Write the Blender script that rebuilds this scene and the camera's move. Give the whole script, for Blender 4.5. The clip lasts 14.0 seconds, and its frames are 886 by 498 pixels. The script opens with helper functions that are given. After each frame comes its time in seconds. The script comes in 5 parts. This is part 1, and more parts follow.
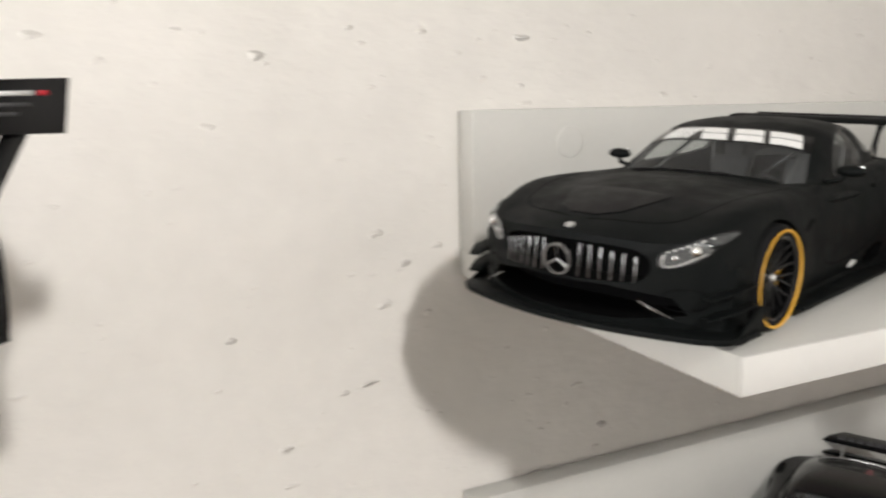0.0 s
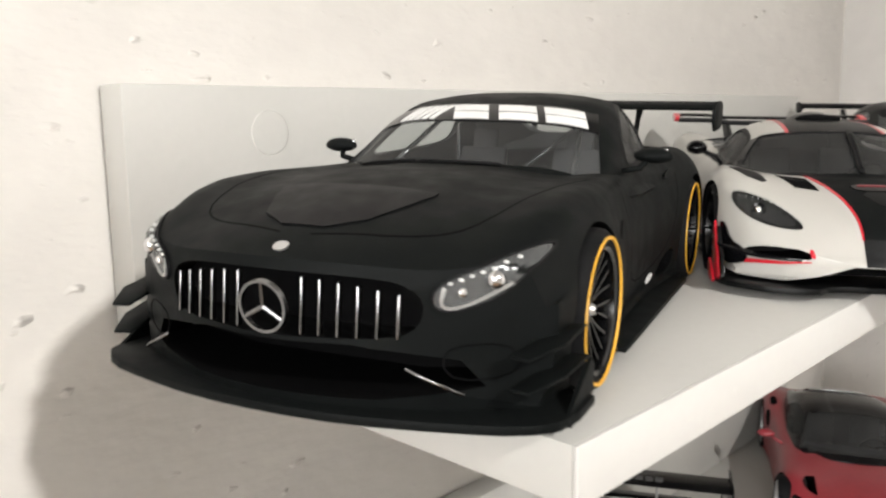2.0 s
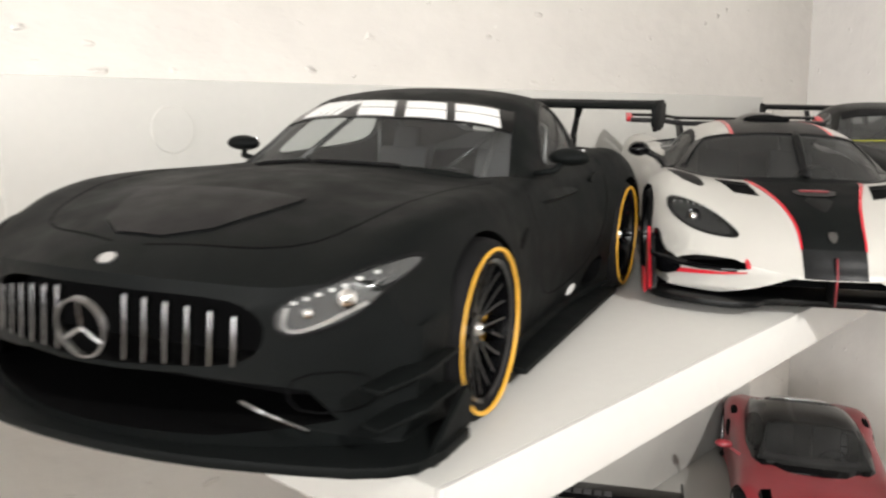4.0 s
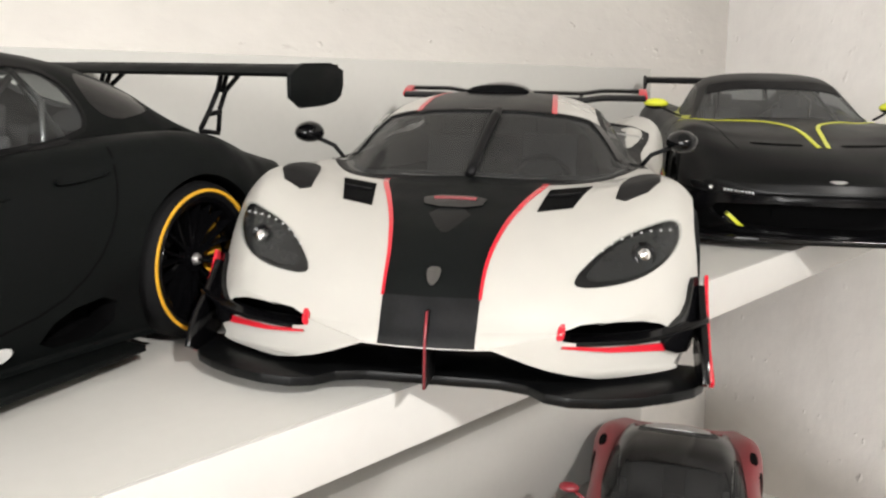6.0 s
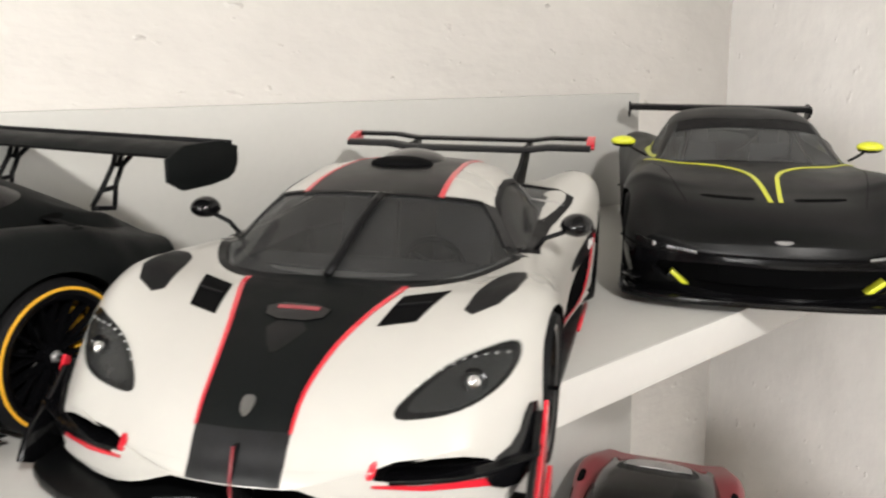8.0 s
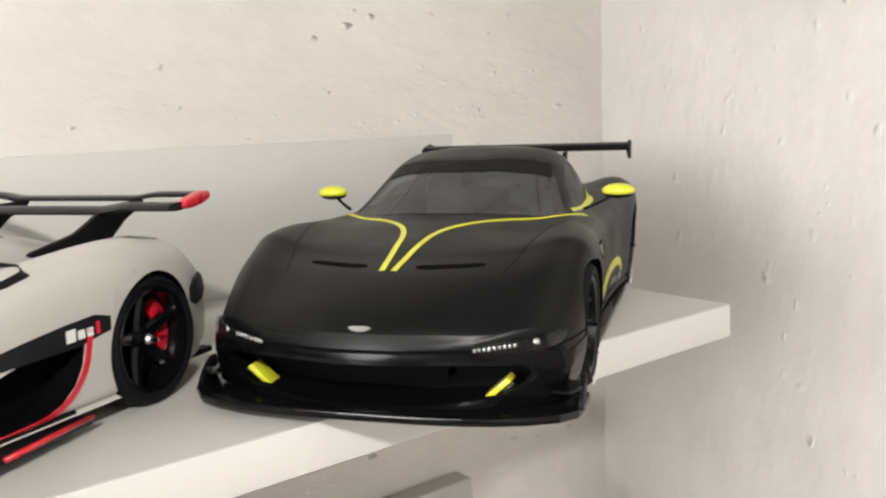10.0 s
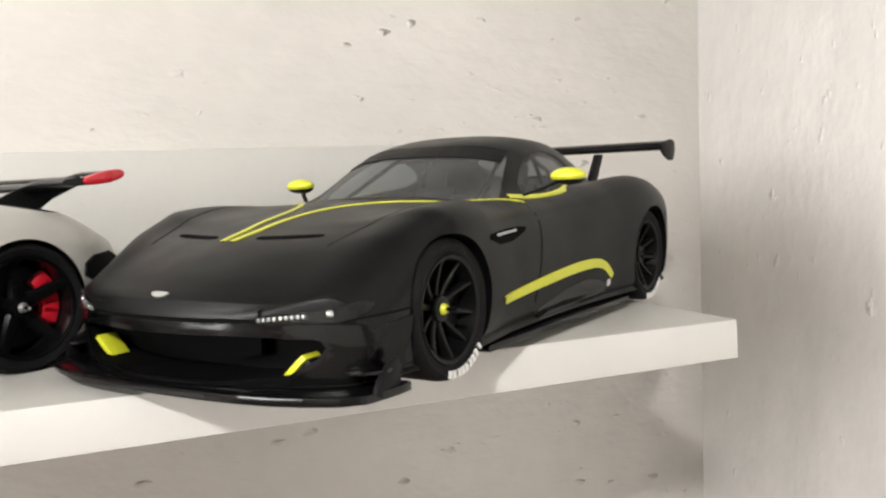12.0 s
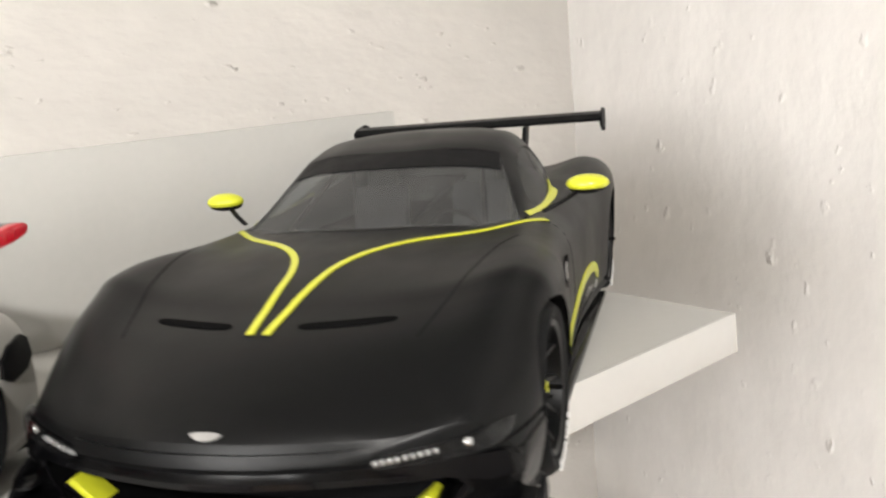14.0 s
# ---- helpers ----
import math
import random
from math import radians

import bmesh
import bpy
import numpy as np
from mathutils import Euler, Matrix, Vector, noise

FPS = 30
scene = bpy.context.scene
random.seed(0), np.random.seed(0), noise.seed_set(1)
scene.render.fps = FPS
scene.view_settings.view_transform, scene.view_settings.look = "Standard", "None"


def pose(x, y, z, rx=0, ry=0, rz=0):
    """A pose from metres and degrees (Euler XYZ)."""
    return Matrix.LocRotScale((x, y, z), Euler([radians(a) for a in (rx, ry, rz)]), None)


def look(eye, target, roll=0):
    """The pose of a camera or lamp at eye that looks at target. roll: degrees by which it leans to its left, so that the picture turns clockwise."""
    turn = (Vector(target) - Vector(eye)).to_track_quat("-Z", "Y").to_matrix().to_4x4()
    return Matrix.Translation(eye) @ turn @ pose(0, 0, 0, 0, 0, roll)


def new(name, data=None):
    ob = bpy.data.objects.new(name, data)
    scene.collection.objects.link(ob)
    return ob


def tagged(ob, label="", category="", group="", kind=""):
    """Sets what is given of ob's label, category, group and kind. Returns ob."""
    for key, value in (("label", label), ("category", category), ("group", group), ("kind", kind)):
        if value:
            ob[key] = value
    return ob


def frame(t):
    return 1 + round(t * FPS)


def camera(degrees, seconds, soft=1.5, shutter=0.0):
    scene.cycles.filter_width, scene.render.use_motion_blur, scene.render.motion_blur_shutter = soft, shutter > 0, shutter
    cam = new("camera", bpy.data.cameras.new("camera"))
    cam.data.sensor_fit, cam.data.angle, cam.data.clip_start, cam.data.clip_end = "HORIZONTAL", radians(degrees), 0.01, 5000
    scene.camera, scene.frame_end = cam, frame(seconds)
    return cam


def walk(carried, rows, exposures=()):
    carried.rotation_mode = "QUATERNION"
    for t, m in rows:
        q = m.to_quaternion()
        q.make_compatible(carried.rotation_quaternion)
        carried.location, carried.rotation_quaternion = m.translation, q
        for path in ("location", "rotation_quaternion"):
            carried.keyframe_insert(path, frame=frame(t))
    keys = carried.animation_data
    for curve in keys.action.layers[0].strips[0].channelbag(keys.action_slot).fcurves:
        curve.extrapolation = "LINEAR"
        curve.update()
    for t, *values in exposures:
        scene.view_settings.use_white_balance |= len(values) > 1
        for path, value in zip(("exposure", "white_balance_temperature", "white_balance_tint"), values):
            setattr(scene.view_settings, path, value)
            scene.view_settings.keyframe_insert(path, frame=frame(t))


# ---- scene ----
cam = camera(54.9, 14.0, soft=2.3, shutter=0.5)
PATH = [
    (0, (-0.211, -0.391, 1.585), (0.691, 1.361, 1.242), -0.9),
    (0.5, (-0.177, -0.385, 1.586), (0.864, 1.282, 1.218), -1.1),
    (1, (-0.155, -0.36, 1.583), (1.004, 1.228, 1.216), -1.0),
    (1.5, (-0.138, -0.325, 1.573), (1.135, 1.178, 1.226), -0.9),
    (2, (-0.139, -0.288, 1.566), (1.314, 1.054, 1.267), -1.1),
    (2.2, (-0.146, -0.275, 1.565), (1.356, 1.014, 1.277), -1.0),
    (4.3, (-0.083, -0.301, 1.565), (1.383, 1.024, 1.26), -0.6),
    (4.5, (-0.062, -0.311, 1.565), (1.392, 1.028, 1.257), -0.9),
    (5, (-0.01, -0.323, 1.566), (1.431, 1.024, 1.236), -1.4),
    (5.5, (0.036, -0.332, 1.568), (1.478, 1.013, 1.232), -1.1),
    (6, (0.058, -0.321, 1.561), (1.5, 1.021, 1.215), -0.7),
    (6.5, (0.067, -0.318, 1.564), (1.508, 1.024, 1.217), -0.7),
    (7, (0.077, -0.32, 1.562), (1.513, 1.027, 1.207), -0.7),
    (7.5, (0.093, -0.336, 1.576), (1.492, 1.044, 1.207), -0.6),
    (8, (0.099, -0.345, 1.586), (1.459, 1.073, 1.214), -1.0),
    (8.5, (0.141, -0.363, 1.583), (1.505, 1.055, 1.222), -1.5),
    (9, (0.184, -0.372, 1.58), (1.564, 1.038, 1.249), -2.4),
    (9.2, (0.207, -0.379, 1.581), (1.595, 1.027, 1.265), -2.9),
    (11.3, (0.354, -0.417, 1.558), (1.145, 1.417, 1.46), -2.4),
    (11.5, (0.363, -0.42, 1.555), (1.133, 1.424, 1.473), -2.4),
    (12, (0.388, -0.435, 1.544), (1.163, 1.406, 1.457), -3.1),
    (12.5, (0.392, -0.433, 1.547), (1.147, 1.417, 1.473), -3.0),
    (13, (0.394, -0.422, 1.546), (1.276, 1.37, 1.448), -3.3),
    (13.5, (0.379, -0.381, 1.557), (1.47, 1.286, 1.384), -4.5),
    (14, (0.348, -0.353, 1.582), (1.592, 1.176, 1.242), -6.5),
]
walk(cam, [(t, look(eye, target, roll)) for t, eye, target, roll in PATH],
     [(0.0, -0.44), (1.0, -0.20), (1.5, -0.14), (2.2, -0.06), (4.5, 0.06), (6.5, 0.10), (9.0, 0.18), (11.3, 0.30), (14.0, 0.40)])

from mathutils.bvhtree import BVHTree

SHELF = 1.5            # top of the upper shelf board
LOW = SHELF - 0.208    # top of the lower shelf board
SAG = 0.038            # the boards slope down a little to their front edge
RIGHT = 0.748          # right wall at shelf height; it leans out a little towards the top

# ---- light: one ceiling lamp in a white room, plus an added soft fill ----
scene.view_settings.exposure = 0.0
world = bpy.data.worlds.new("world")
scene.world = world
world.use_nodes = True
world.node_tree.nodes["Background"].inputs[0].default_value = (0.9, 0.88, 0.84, 1)
world.node_tree.nodes["Background"].inputs[1].default_value = 0.02
lamp = bpy.data.lights.new("ceiling_lamp_light", "AREA")
lamp.shape, lamp.size, lamp.energy, lamp.color = "DISK", 0.08, 14.5, (1.0, 0.968, 0.925)
lamp_ob = new("ceiling_lamp_light", lamp)
lamp_ob.matrix_world = look((-0.17, -1.21, 2.14), (0.2, 0, 1.5))

# wide fill from the left, added to brighten the side wall; no fixture there
side_fill = bpy.data.lights.new("side_fill_light", "AREA")
side_fill.shape, side_fill.size, side_fill.energy, side_fill.color = "DISK", 1.3, 92, (1.0, 0.985, 0.965)
side_ob = new("side_fill_light", side_fill)
side_ob.matrix_world = look((-2.3, -1.05, 2.08), (0.5, -0.1, 1.5))


# ---- materials ----
def material(name, colour, rough=0.5, metal=0.0, coat=0.0, grain=0.0, scale=200.0, bump=0.0, bump_scale=400.0, spread=0.12, spec=0.5):
    m = bpy.data.materials.new(name)
    m.use_nodes = True
    nt = m.node_tree
    b = nt.nodes["Principled BSDF"]
    b.inputs["Base Color"].default_value = (*colour, 1)
    b.inputs["Roughness"].default_value = rough
    b.inputs["Metallic"].default_value = metal
    b.inputs["Coat Weight"].default_value = coat
    b.inputs["Coat Roughness"].default_value = 0.06
    b.inputs["Specular IOR Level"].default_value = spec
    co = nt.nodes.new("ShaderNodeTexCoord")
    if grain:
        n1 = nt.nodes.new("ShaderNodeTexNoise")
        n1.inputs["Scale"].default_value, n1.inputs["Detail"].default_value = scale, 6
        n2 = nt.nodes.new("ShaderNodeTexNoise")
        n2.inputs["Scale"].default_value, n2.inputs["Detail"].default_value = scale * 0.13, 3
        mix = nt.nodes.new("ShaderNodeMath")
        mix.operation = "ADD"
        ramp = nt.nodes.new("ShaderNodeMapRange")
        ramp.inputs["From Min"].default_value, ramp.inputs["From Max"].default_value = 0.7, 1.3
        ramp.inputs["To Min"].default_value, ramp.inputs["To Max"].default_value = 1 - grain, 1 + grain
        hsv = nt.nodes.new("ShaderNodeHueSaturation")
        hsv.inputs["Color"].default_value = (*colour, 1)
        rr = nt.nodes.new("ShaderNodeMapRange")
        rr.inputs["From Min"].default_value, rr.inputs["From Max"].default_value = 0.3, 0.7
        rr.inputs["To Min"].default_value, rr.inputs["To Max"].default_value = max(0.02, rough * (1 - spread)), min(1, rough * (1 + spread))
        for n in (n1, n2):
            nt.links.new(co.outputs["Object"], n.inputs["Vector"])
        nt.links.new(n1.outputs["Fac"], mix.inputs[0])
        nt.links.new(n2.outputs["Fac"], mix.inputs[1])
        nt.links.new(mix.outputs[0], ramp.inputs["Value"])
        nt.links.new(ramp.outputs[0], hsv.inputs["Value"])
        nt.links.new(hsv.outputs[0], b.inputs["Base Color"])
        nt.links.new(n2.outputs["Fac"], rr.inputs["Value"])
        nt.links.new(rr.outputs[0], b.inputs["Roughness"])
    if bump:
        n3 = nt.nodes.new("ShaderNodeTexNoise")
        n3.inputs["Scale"].default_value, n3.inputs["Detail"].default_value = bump_scale, 4
        bp = nt.nodes.new("ShaderNodeBump")
        bp.inputs["Strength"].default_value, bp.inputs["Distance"].default_value = 1.0, bump
        nt.links.new(co.outputs["Object"], n3.inputs["Vector"])
        nt.links.new(n3.outputs["Fac"], bp.inputs["Height"])
        nt.links.new(bp.outputs[0], b.inputs["Normal"])
    return m


def plaster(name, colour, stroke, lumps=1.0):
    """Rough painted wall: broad trowel swells, fine grit, small pits and drips."""
    m = material(name, colour, 0.75, grain=0.035, scale=60, spread=0.1)
    nt = m.node_tree
    b = nt.nodes["Principled BSDF"]
    co = nt.nodes["Texture Coordinate"]
    sc = nt.nodes.new("ShaderNodeMapping")
    sc.inputs["Scale"].default_value = stroke
    nt.links.new(co.outputs["Object"], sc.inputs["Vector"])
    last = None
    for s, d, det in ((9, 0.0050 * lumps, 2), (38, 0.0009 * lumps, 3), (120, 0.0004 * lumps, 3)):
        n = nt.nodes.new("ShaderNodeTexNoise")
        n.inputs["Scale"].default_value, n.inputs["Detail"].default_value = s, det
        n.inputs["Roughness"].default_value = 0.55
        bp = nt.nodes.new("ShaderNodeBump")
        bp.inputs["Strength"].default_value, bp.inputs["Distance"].default_value = 0.55, d
        nt.links.new(sc.outputs[0], n.inputs["Vector"])
        nt.links.new(n.outputs["Fac"], bp.inputs["Height"])
        if last:
            nt.links.new(last.outputs[0], bp.inputs["Normal"])
        last = bp
    # pits, then raised crumbs and runs that only show in patches
    for s, reach, depth, lo, hi in ((19, 0.085, 0.0010, 0.53, 0.68), (44, 0.16, -0.0022 * lumps, 0.44, 0.62), (90, 0.20, -0.0008 * lumps, 0.50, 0.64)):
        v = nt.nodes.new("ShaderNodeTexVoronoi")
        v.inputs["Scale"].default_value = s
        warp = nt.nodes.new("ShaderNodeTexNoise")
        warp.inputs["Scale"].default_value = s * 3
        add = nt.nodes.new("ShaderNodeVectorMath")
        add.operation = "MULTIPLY_ADD"
        add.inputs[1].default_value = (0.4 / s, 0.4 / s, 0.4 / s)
        vr = nt.nodes.new("ShaderNodeMapRange")
        vr.interpolation_type = "SMOOTHSTEP"
        vr.inputs["From Min"].default_value, vr.inputs["From Max"].default_value = 0.0, reach
        vr.inputs["To Min"].default_value, vr.inputs["To Max"].default_value = 1.0, 0.0
        where = nt.nodes.new("ShaderNodeTexNoise")
        where.inputs["Scale"].default_value = s * 0.45
        wr = nt.nodes.new("ShaderNodeMapRange")
        wr.inputs["From Min"].default_value, wr.inputs["From Max"].default_value = lo, hi
        mul = nt.nodes.new("ShaderNodeMath")
        mul.operation = "MULTIPLY"
        bp = nt.nodes.new("ShaderNodeBump")
        bp.inputs["Strength"].default_value, bp.inputs["Distance"].default_value = 0.7, -depth
        for n in (warp, where):
            nt.links.new(sc.outputs[0], n.inputs["Vector"])
        nt.links.new(warp.outputs["Color"], add.inputs[0])
        nt.links.new(sc.outputs[0], add.inputs[2])
        nt.links.new(add.outputs[0], v.inputs["Vector"])
        nt.links.new(v.outputs["Distance"], vr.inputs["Value"])
        nt.links.new(where.outputs["Fac"], wr.inputs["Value"])
        nt.links.new(vr.outputs[0], mul.inputs[0])
        nt.links.new(wr.outputs[0], mul.inputs[1])
        nt.links.new(mul.outputs[0], bp.inputs["Height"])
        nt.links.new(last.outputs[0], bp.inputs["Normal"])
        last = bp
    nt.links.new(last.outputs[0], b.inputs["Normal"])
    return m


def thin_glass(name, tint, veil=0.04):
    """A clear pane: tinted see-through with a thin grey veil for hazy reflections and a sheen that grows at grazing
    angles.
    """
    m = bpy.data.materials.new(name)
    m.use_nodes = True
    nt = m.node_tree
    nt.nodes.remove(nt.nodes["Principled BSDF"])
    tr = nt.nodes.new("ShaderNodeBsdfTransparent")
    tr.inputs[0].default_value = (*tint, 1)
    gl = nt.nodes.new("ShaderNodeBsdfGlossy")
    gl.inputs["Roughness"].default_value = 0.13
    lw = nt.nodes.new("ShaderNodeLayerWeight")
    lw.inputs["Blend"].default_value = 0.5
    pw = nt.nodes.new("ShaderNodeMath")
    pw.operation = "POWER"
    pw.inputs[1].default_value = 5.0
    fr = nt.nodes.new("ShaderNodeMapRange")
    fr.inputs["To Min"].default_value, fr.inputs["To Max"].default_value = 0.008, 0.4
    nt.links.new(lw.outputs["Facing"], pw.inputs[0])
    nt.links.new(pw.outputs[0], fr.inputs["Value"])
    mx = nt.nodes.new("ShaderNodeMixShader")
    nt.links.new(fr.outputs[0], mx.inputs[0])
    nt.links.new(tr.outputs[0], mx.inputs[1])
    nt.links.new(gl.outputs[0], mx.inputs[2])
    # uneven grey diffuse layer that paints in the reflected haze on the panes
    film = nt.nodes.new("ShaderNodeBsdfDiffuse")
    film.inputs["Color"].default_value = (0.46, 0.46, 0.45, 1)
    co = nt.nodes.new("ShaderNodeTexCoord")
    grit = nt.nodes.new("ShaderNodeTexNoise")
    grit.inputs["Scale"].default_value, grit.inputs["Detail"].default_value = 60, 5
    much = nt.nodes.new("ShaderNodeMapRange")
    much.inputs["From Min"].default_value, much.inputs["From Max"].default_value = 0.3, 0.7
    much.inputs["To Min"].default_value, much.inputs["To Max"].default_value = veil * 0.75, veil * 1.25
    veiled = nt.nodes.new("ShaderNodeMixShader")
    nt.links.new(co.outputs["Object"], grit.inputs["Vector"])
    nt.links.new(grit.outputs["Fac"], much.inputs["Value"])
    nt.links.new(much.outputs[0], veiled.inputs[0])
    nt.links.new(mx.outputs[0], veiled.inputs[1])
    nt.links.new(film.outputs[0], veiled.inputs[2])
    nt.links.new(veiled.outputs[0], nt.nodes["Material Output"].inputs[0])
    return m


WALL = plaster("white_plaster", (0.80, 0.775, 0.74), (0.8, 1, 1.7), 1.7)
# side wall made paler than WALL to make up for missing light
WALL_SIDE = plaster("brightened_side_plaster", (0.88, 0.858, 0.828), (1, 1.3, 0.8), 0.8)
BOARD = material("light_grey_melamine", (0.45, 0.445, 0.42), 0.45, grain=0.02, scale=300)
BOARD_EDGE = material("white_edge_band", (0.53, 0.523, 0.503), 0.5, grain=0.015, scale=300)
CAP = material("pale_cover_cap", (0.53, 0.524, 0.497), 0.4, grain=0.02, scale=300)
FLOOR = material("oak_floor", (0.36, 0.25, 0.16), 0.5, grain=0.25, scale=12)
CEIL = material("ceiling_paint", (0.82, 0.81, 0.79), 0.8, grain=0.03, scale=20)
MATTE = material("matte_black_paint", (0.0038, 0.0046, 0.0046), 0.55, grain=0.12, scale=900, bump=0.00002, bump_scale=3000, spec=0.075)
SATIN = material("satin_black_paint", (0.0026, 0.0028, 0.0030), 0.38, grain=0.1, scale=500, spec=0.18)
GLOSS = material("gloss_black", (0.003, 0.003, 0.0035), 0.16, grain=0.1, scale=300, spec=0.28)
FASCIA = material("polished_black_bumper", (0.0018, 0.0018, 0.0020), 0.22, grain=0.1, scale=400, spec=0.14)
PLASTIC = material("black_plastic", (0.004, 0.004, 0.0045), 0.5, grain=0.15, scale=900, bump=0.00003, bump_scale=2500, spec=0.12)
DARK = material("dark_cavity", (0.002, 0.002, 0.0022), 0.8, grain=0.2, scale=400, spec=0.05)
CARBON = material("carbon_fibre", (0.008, 0.0085, 0.0095), 0.35, coat=0.08, grain=0.3, scale=1500, spec=0.2)
WHITE = material("pearl_white_paint", (0.40, 0.391, 0.364), 0.30, coat=0.08, grain=0.015, scale=200)
RED = material("red_trim_paint", (0.50, 0.008, 0.022), 0.3, coat=0.5, grain=0.06, scale=500)
YELLOW = material("acid_yellow_paint", (0.52, 0.54, 0.025), 0.35, coat=0.2, grain=0.05, scale=500)
AMBER = material("amber_yellow", (0.75, 0.40, 0.03), 0.4, grain=0.06, scale=500)
CHROME = material("chrome", (0.78, 0.78, 0.79), 0.16, metal=1.0, grain=0.05, scale=600)
GUNMETAL = material("dark_bright_metal", (0.26, 0.26, 0.265), 0.24, metal=1.0, grain=0.1, scale=600)
SILVER = material("silver_paint", (0.55, 0.55, 0.55), 0.3, metal=0.8, grain=0.05, scale=600)
RUBBER = material("tyre_rubber", (0.0055, 0.0055, 0.006), 0.7, grain=0.2, scale=700, bump=0.00004, bump_scale=2500, spec=0.10)
DECAL = material("white_decal", (0.62, 0.62, 0.61), 0.5, grain=0.03, scale=400)
CRIMSON = material("deep_red_paint", (0.21, 0.020, 0.028), 0.38, coat=0.3, grain=0.08, scale=300)
LAMP_DARK = material("dark_lamp_bowl", (0.022, 0.0225, 0.023), 0.25, metal=0.3, grain=0.2, scale=900)
LAMP_BOWL = material("smoked_lamp_bowl", (0.13, 0.132, 0.135), 0.22, metal=0.6, grain=0.2, scale=900)
GREYCLOTH = material("grey_interior", (0.050, 0.050, 0.052), 0.8, grain=0.2, scale=800)
GLASS = thin_glass("clear_glass", (0.80, 0.82, 0.82), 0.05)
GLASS_DARK = thin_glass("tinted_glass", (0.48, 0.50, 0.51), 0.10)
GLASS_SMOKE = thin_glass("smoked_glass", (0.30, 0.31, 0.32), 0.05)
LENS = thin_glass("lamp_lens", (0.86, 0.87, 0.87), 0.01)


# ---- mesh helpers ----
def mesh_of(bm, mats, smooth=35):
    if smooth:
        for f in bm.faces:
            f.smooth = True
        lim = radians(smooth)
        for e in bm.edges:
            if len(e.link_faces) == 2:
                e.smooth = e.calc_face_angle(0) < lim
    me = bpy.data.meshes.new("mesh")
    bm.to_mesh(me)
    bm.free()
    for m in (mats if isinstance(mats, (list, tuple)) else [mats]):
        me.materials.append(m)
    return me


def part(name, bm, mat, parent, label="", smooth=35):
    """One mesh object under a thing or a part, in the thing's own space."""
    me = bm if isinstance(bm, bpy.types.Mesh) else mesh_of(bm, mat, smooth)
    me.name = name
    ob = new(name, me)
    ob.parent = parent
    if label:
        ob["label"] = label
    return ob


def thing(name, bm, mat, label, category, group="", kind="", smooth=35):
    return tagged(new(name, mesh_of(bm, mat, smooth)), label, category, group, kind)


def block(bm, lo, hi, bevel=0.0, seg=2):
    vs = [bm.verts.new((x, y, z)) for x in (lo[0], hi[0]) for y in (lo[1], hi[1]) for z in (lo[2], hi[2])]
    fs = [bm.faces.new([vs[i] for i in q]) for q in ((0, 1, 3, 2), (4, 6, 7, 5), (0, 4, 5, 1), (2, 3, 7, 6), (0, 2, 6, 4), (1, 5, 7, 3))]
    if bevel:
        es = {e for f in fs for e in f.edges}
        bmesh.ops.bevel(bm, geom=list(es), offset=bevel, segments=seg, affect="EDGES", profile=0.5)
    return bm


def box(lo, hi, bevel=0.0, seg=2):
    return block(bmesh.new(), lo, hi, bevel, seg)


def turned(bm, m):
    bmesh.ops.transform(bm, matrix=m, verts=bm.verts)
    return bm


def joined(*bms):
    out = bmesh.new()
    for b in bms:
        me = bpy.data.meshes.new("tmp")
        b.to_mesh(me)
        b.free()
        out.from_mesh(me)
        bpy.data.meshes.remove(me)
    return out


def rod(bm, pts, r, sides=8, flat=1.0):
    """A round tube along points; flat squeezes it upright."""
    pts = [Vector(p) for p in pts]
    rings = []
    for i, p in enumerate(pts):
        d = (pts[min(i + 1, len(pts) - 1)] - pts[max(i - 1, 0)]).normalized()
        up = Vector((0, 0, 1)) if abs(d.z) < 0.95 else Vector((1, 0, 0))
        a = d.cross(up).normalized()
        b = a.cross(d)
        rings.append([bm.verts.new(p + (a * math.cos(t) + b * math.sin(t) * flat) * r) for t in (k * math.tau / sides for k in range(sides))])
    for q, w in zip(rings, rings[1:]):
        for k in range(sides):
            bm.faces.new((q[k], q[(k + 1) % sides], w[(k + 1) % sides], w[k]))
    bm.faces.new(rings[0][::-1])
    bm.faces.new(rings[-1])
    return bm


def lathe(bm, prof, seg=40, axis="y"):
    """Revolve a closed profile of (radius, along) round the y axis."""
    rings = []
    for k in range(seg):
        a = k * math.tau / seg
        rings.append([bm.verts.new((r * math.cos(a), h, r * math.sin(a))) for r, h in prof])
    n = len(prof)
    for k in range(seg):
        q, w = rings[k], rings[(k + 1) % seg]
        for i in range(n):
            bm.faces.new((q[i], q[(i + 1) % n], w[(i + 1) % n], w[i]))
    bmesh.ops.recalc_face_normals(bm, faces=bm.faces)
    return bm


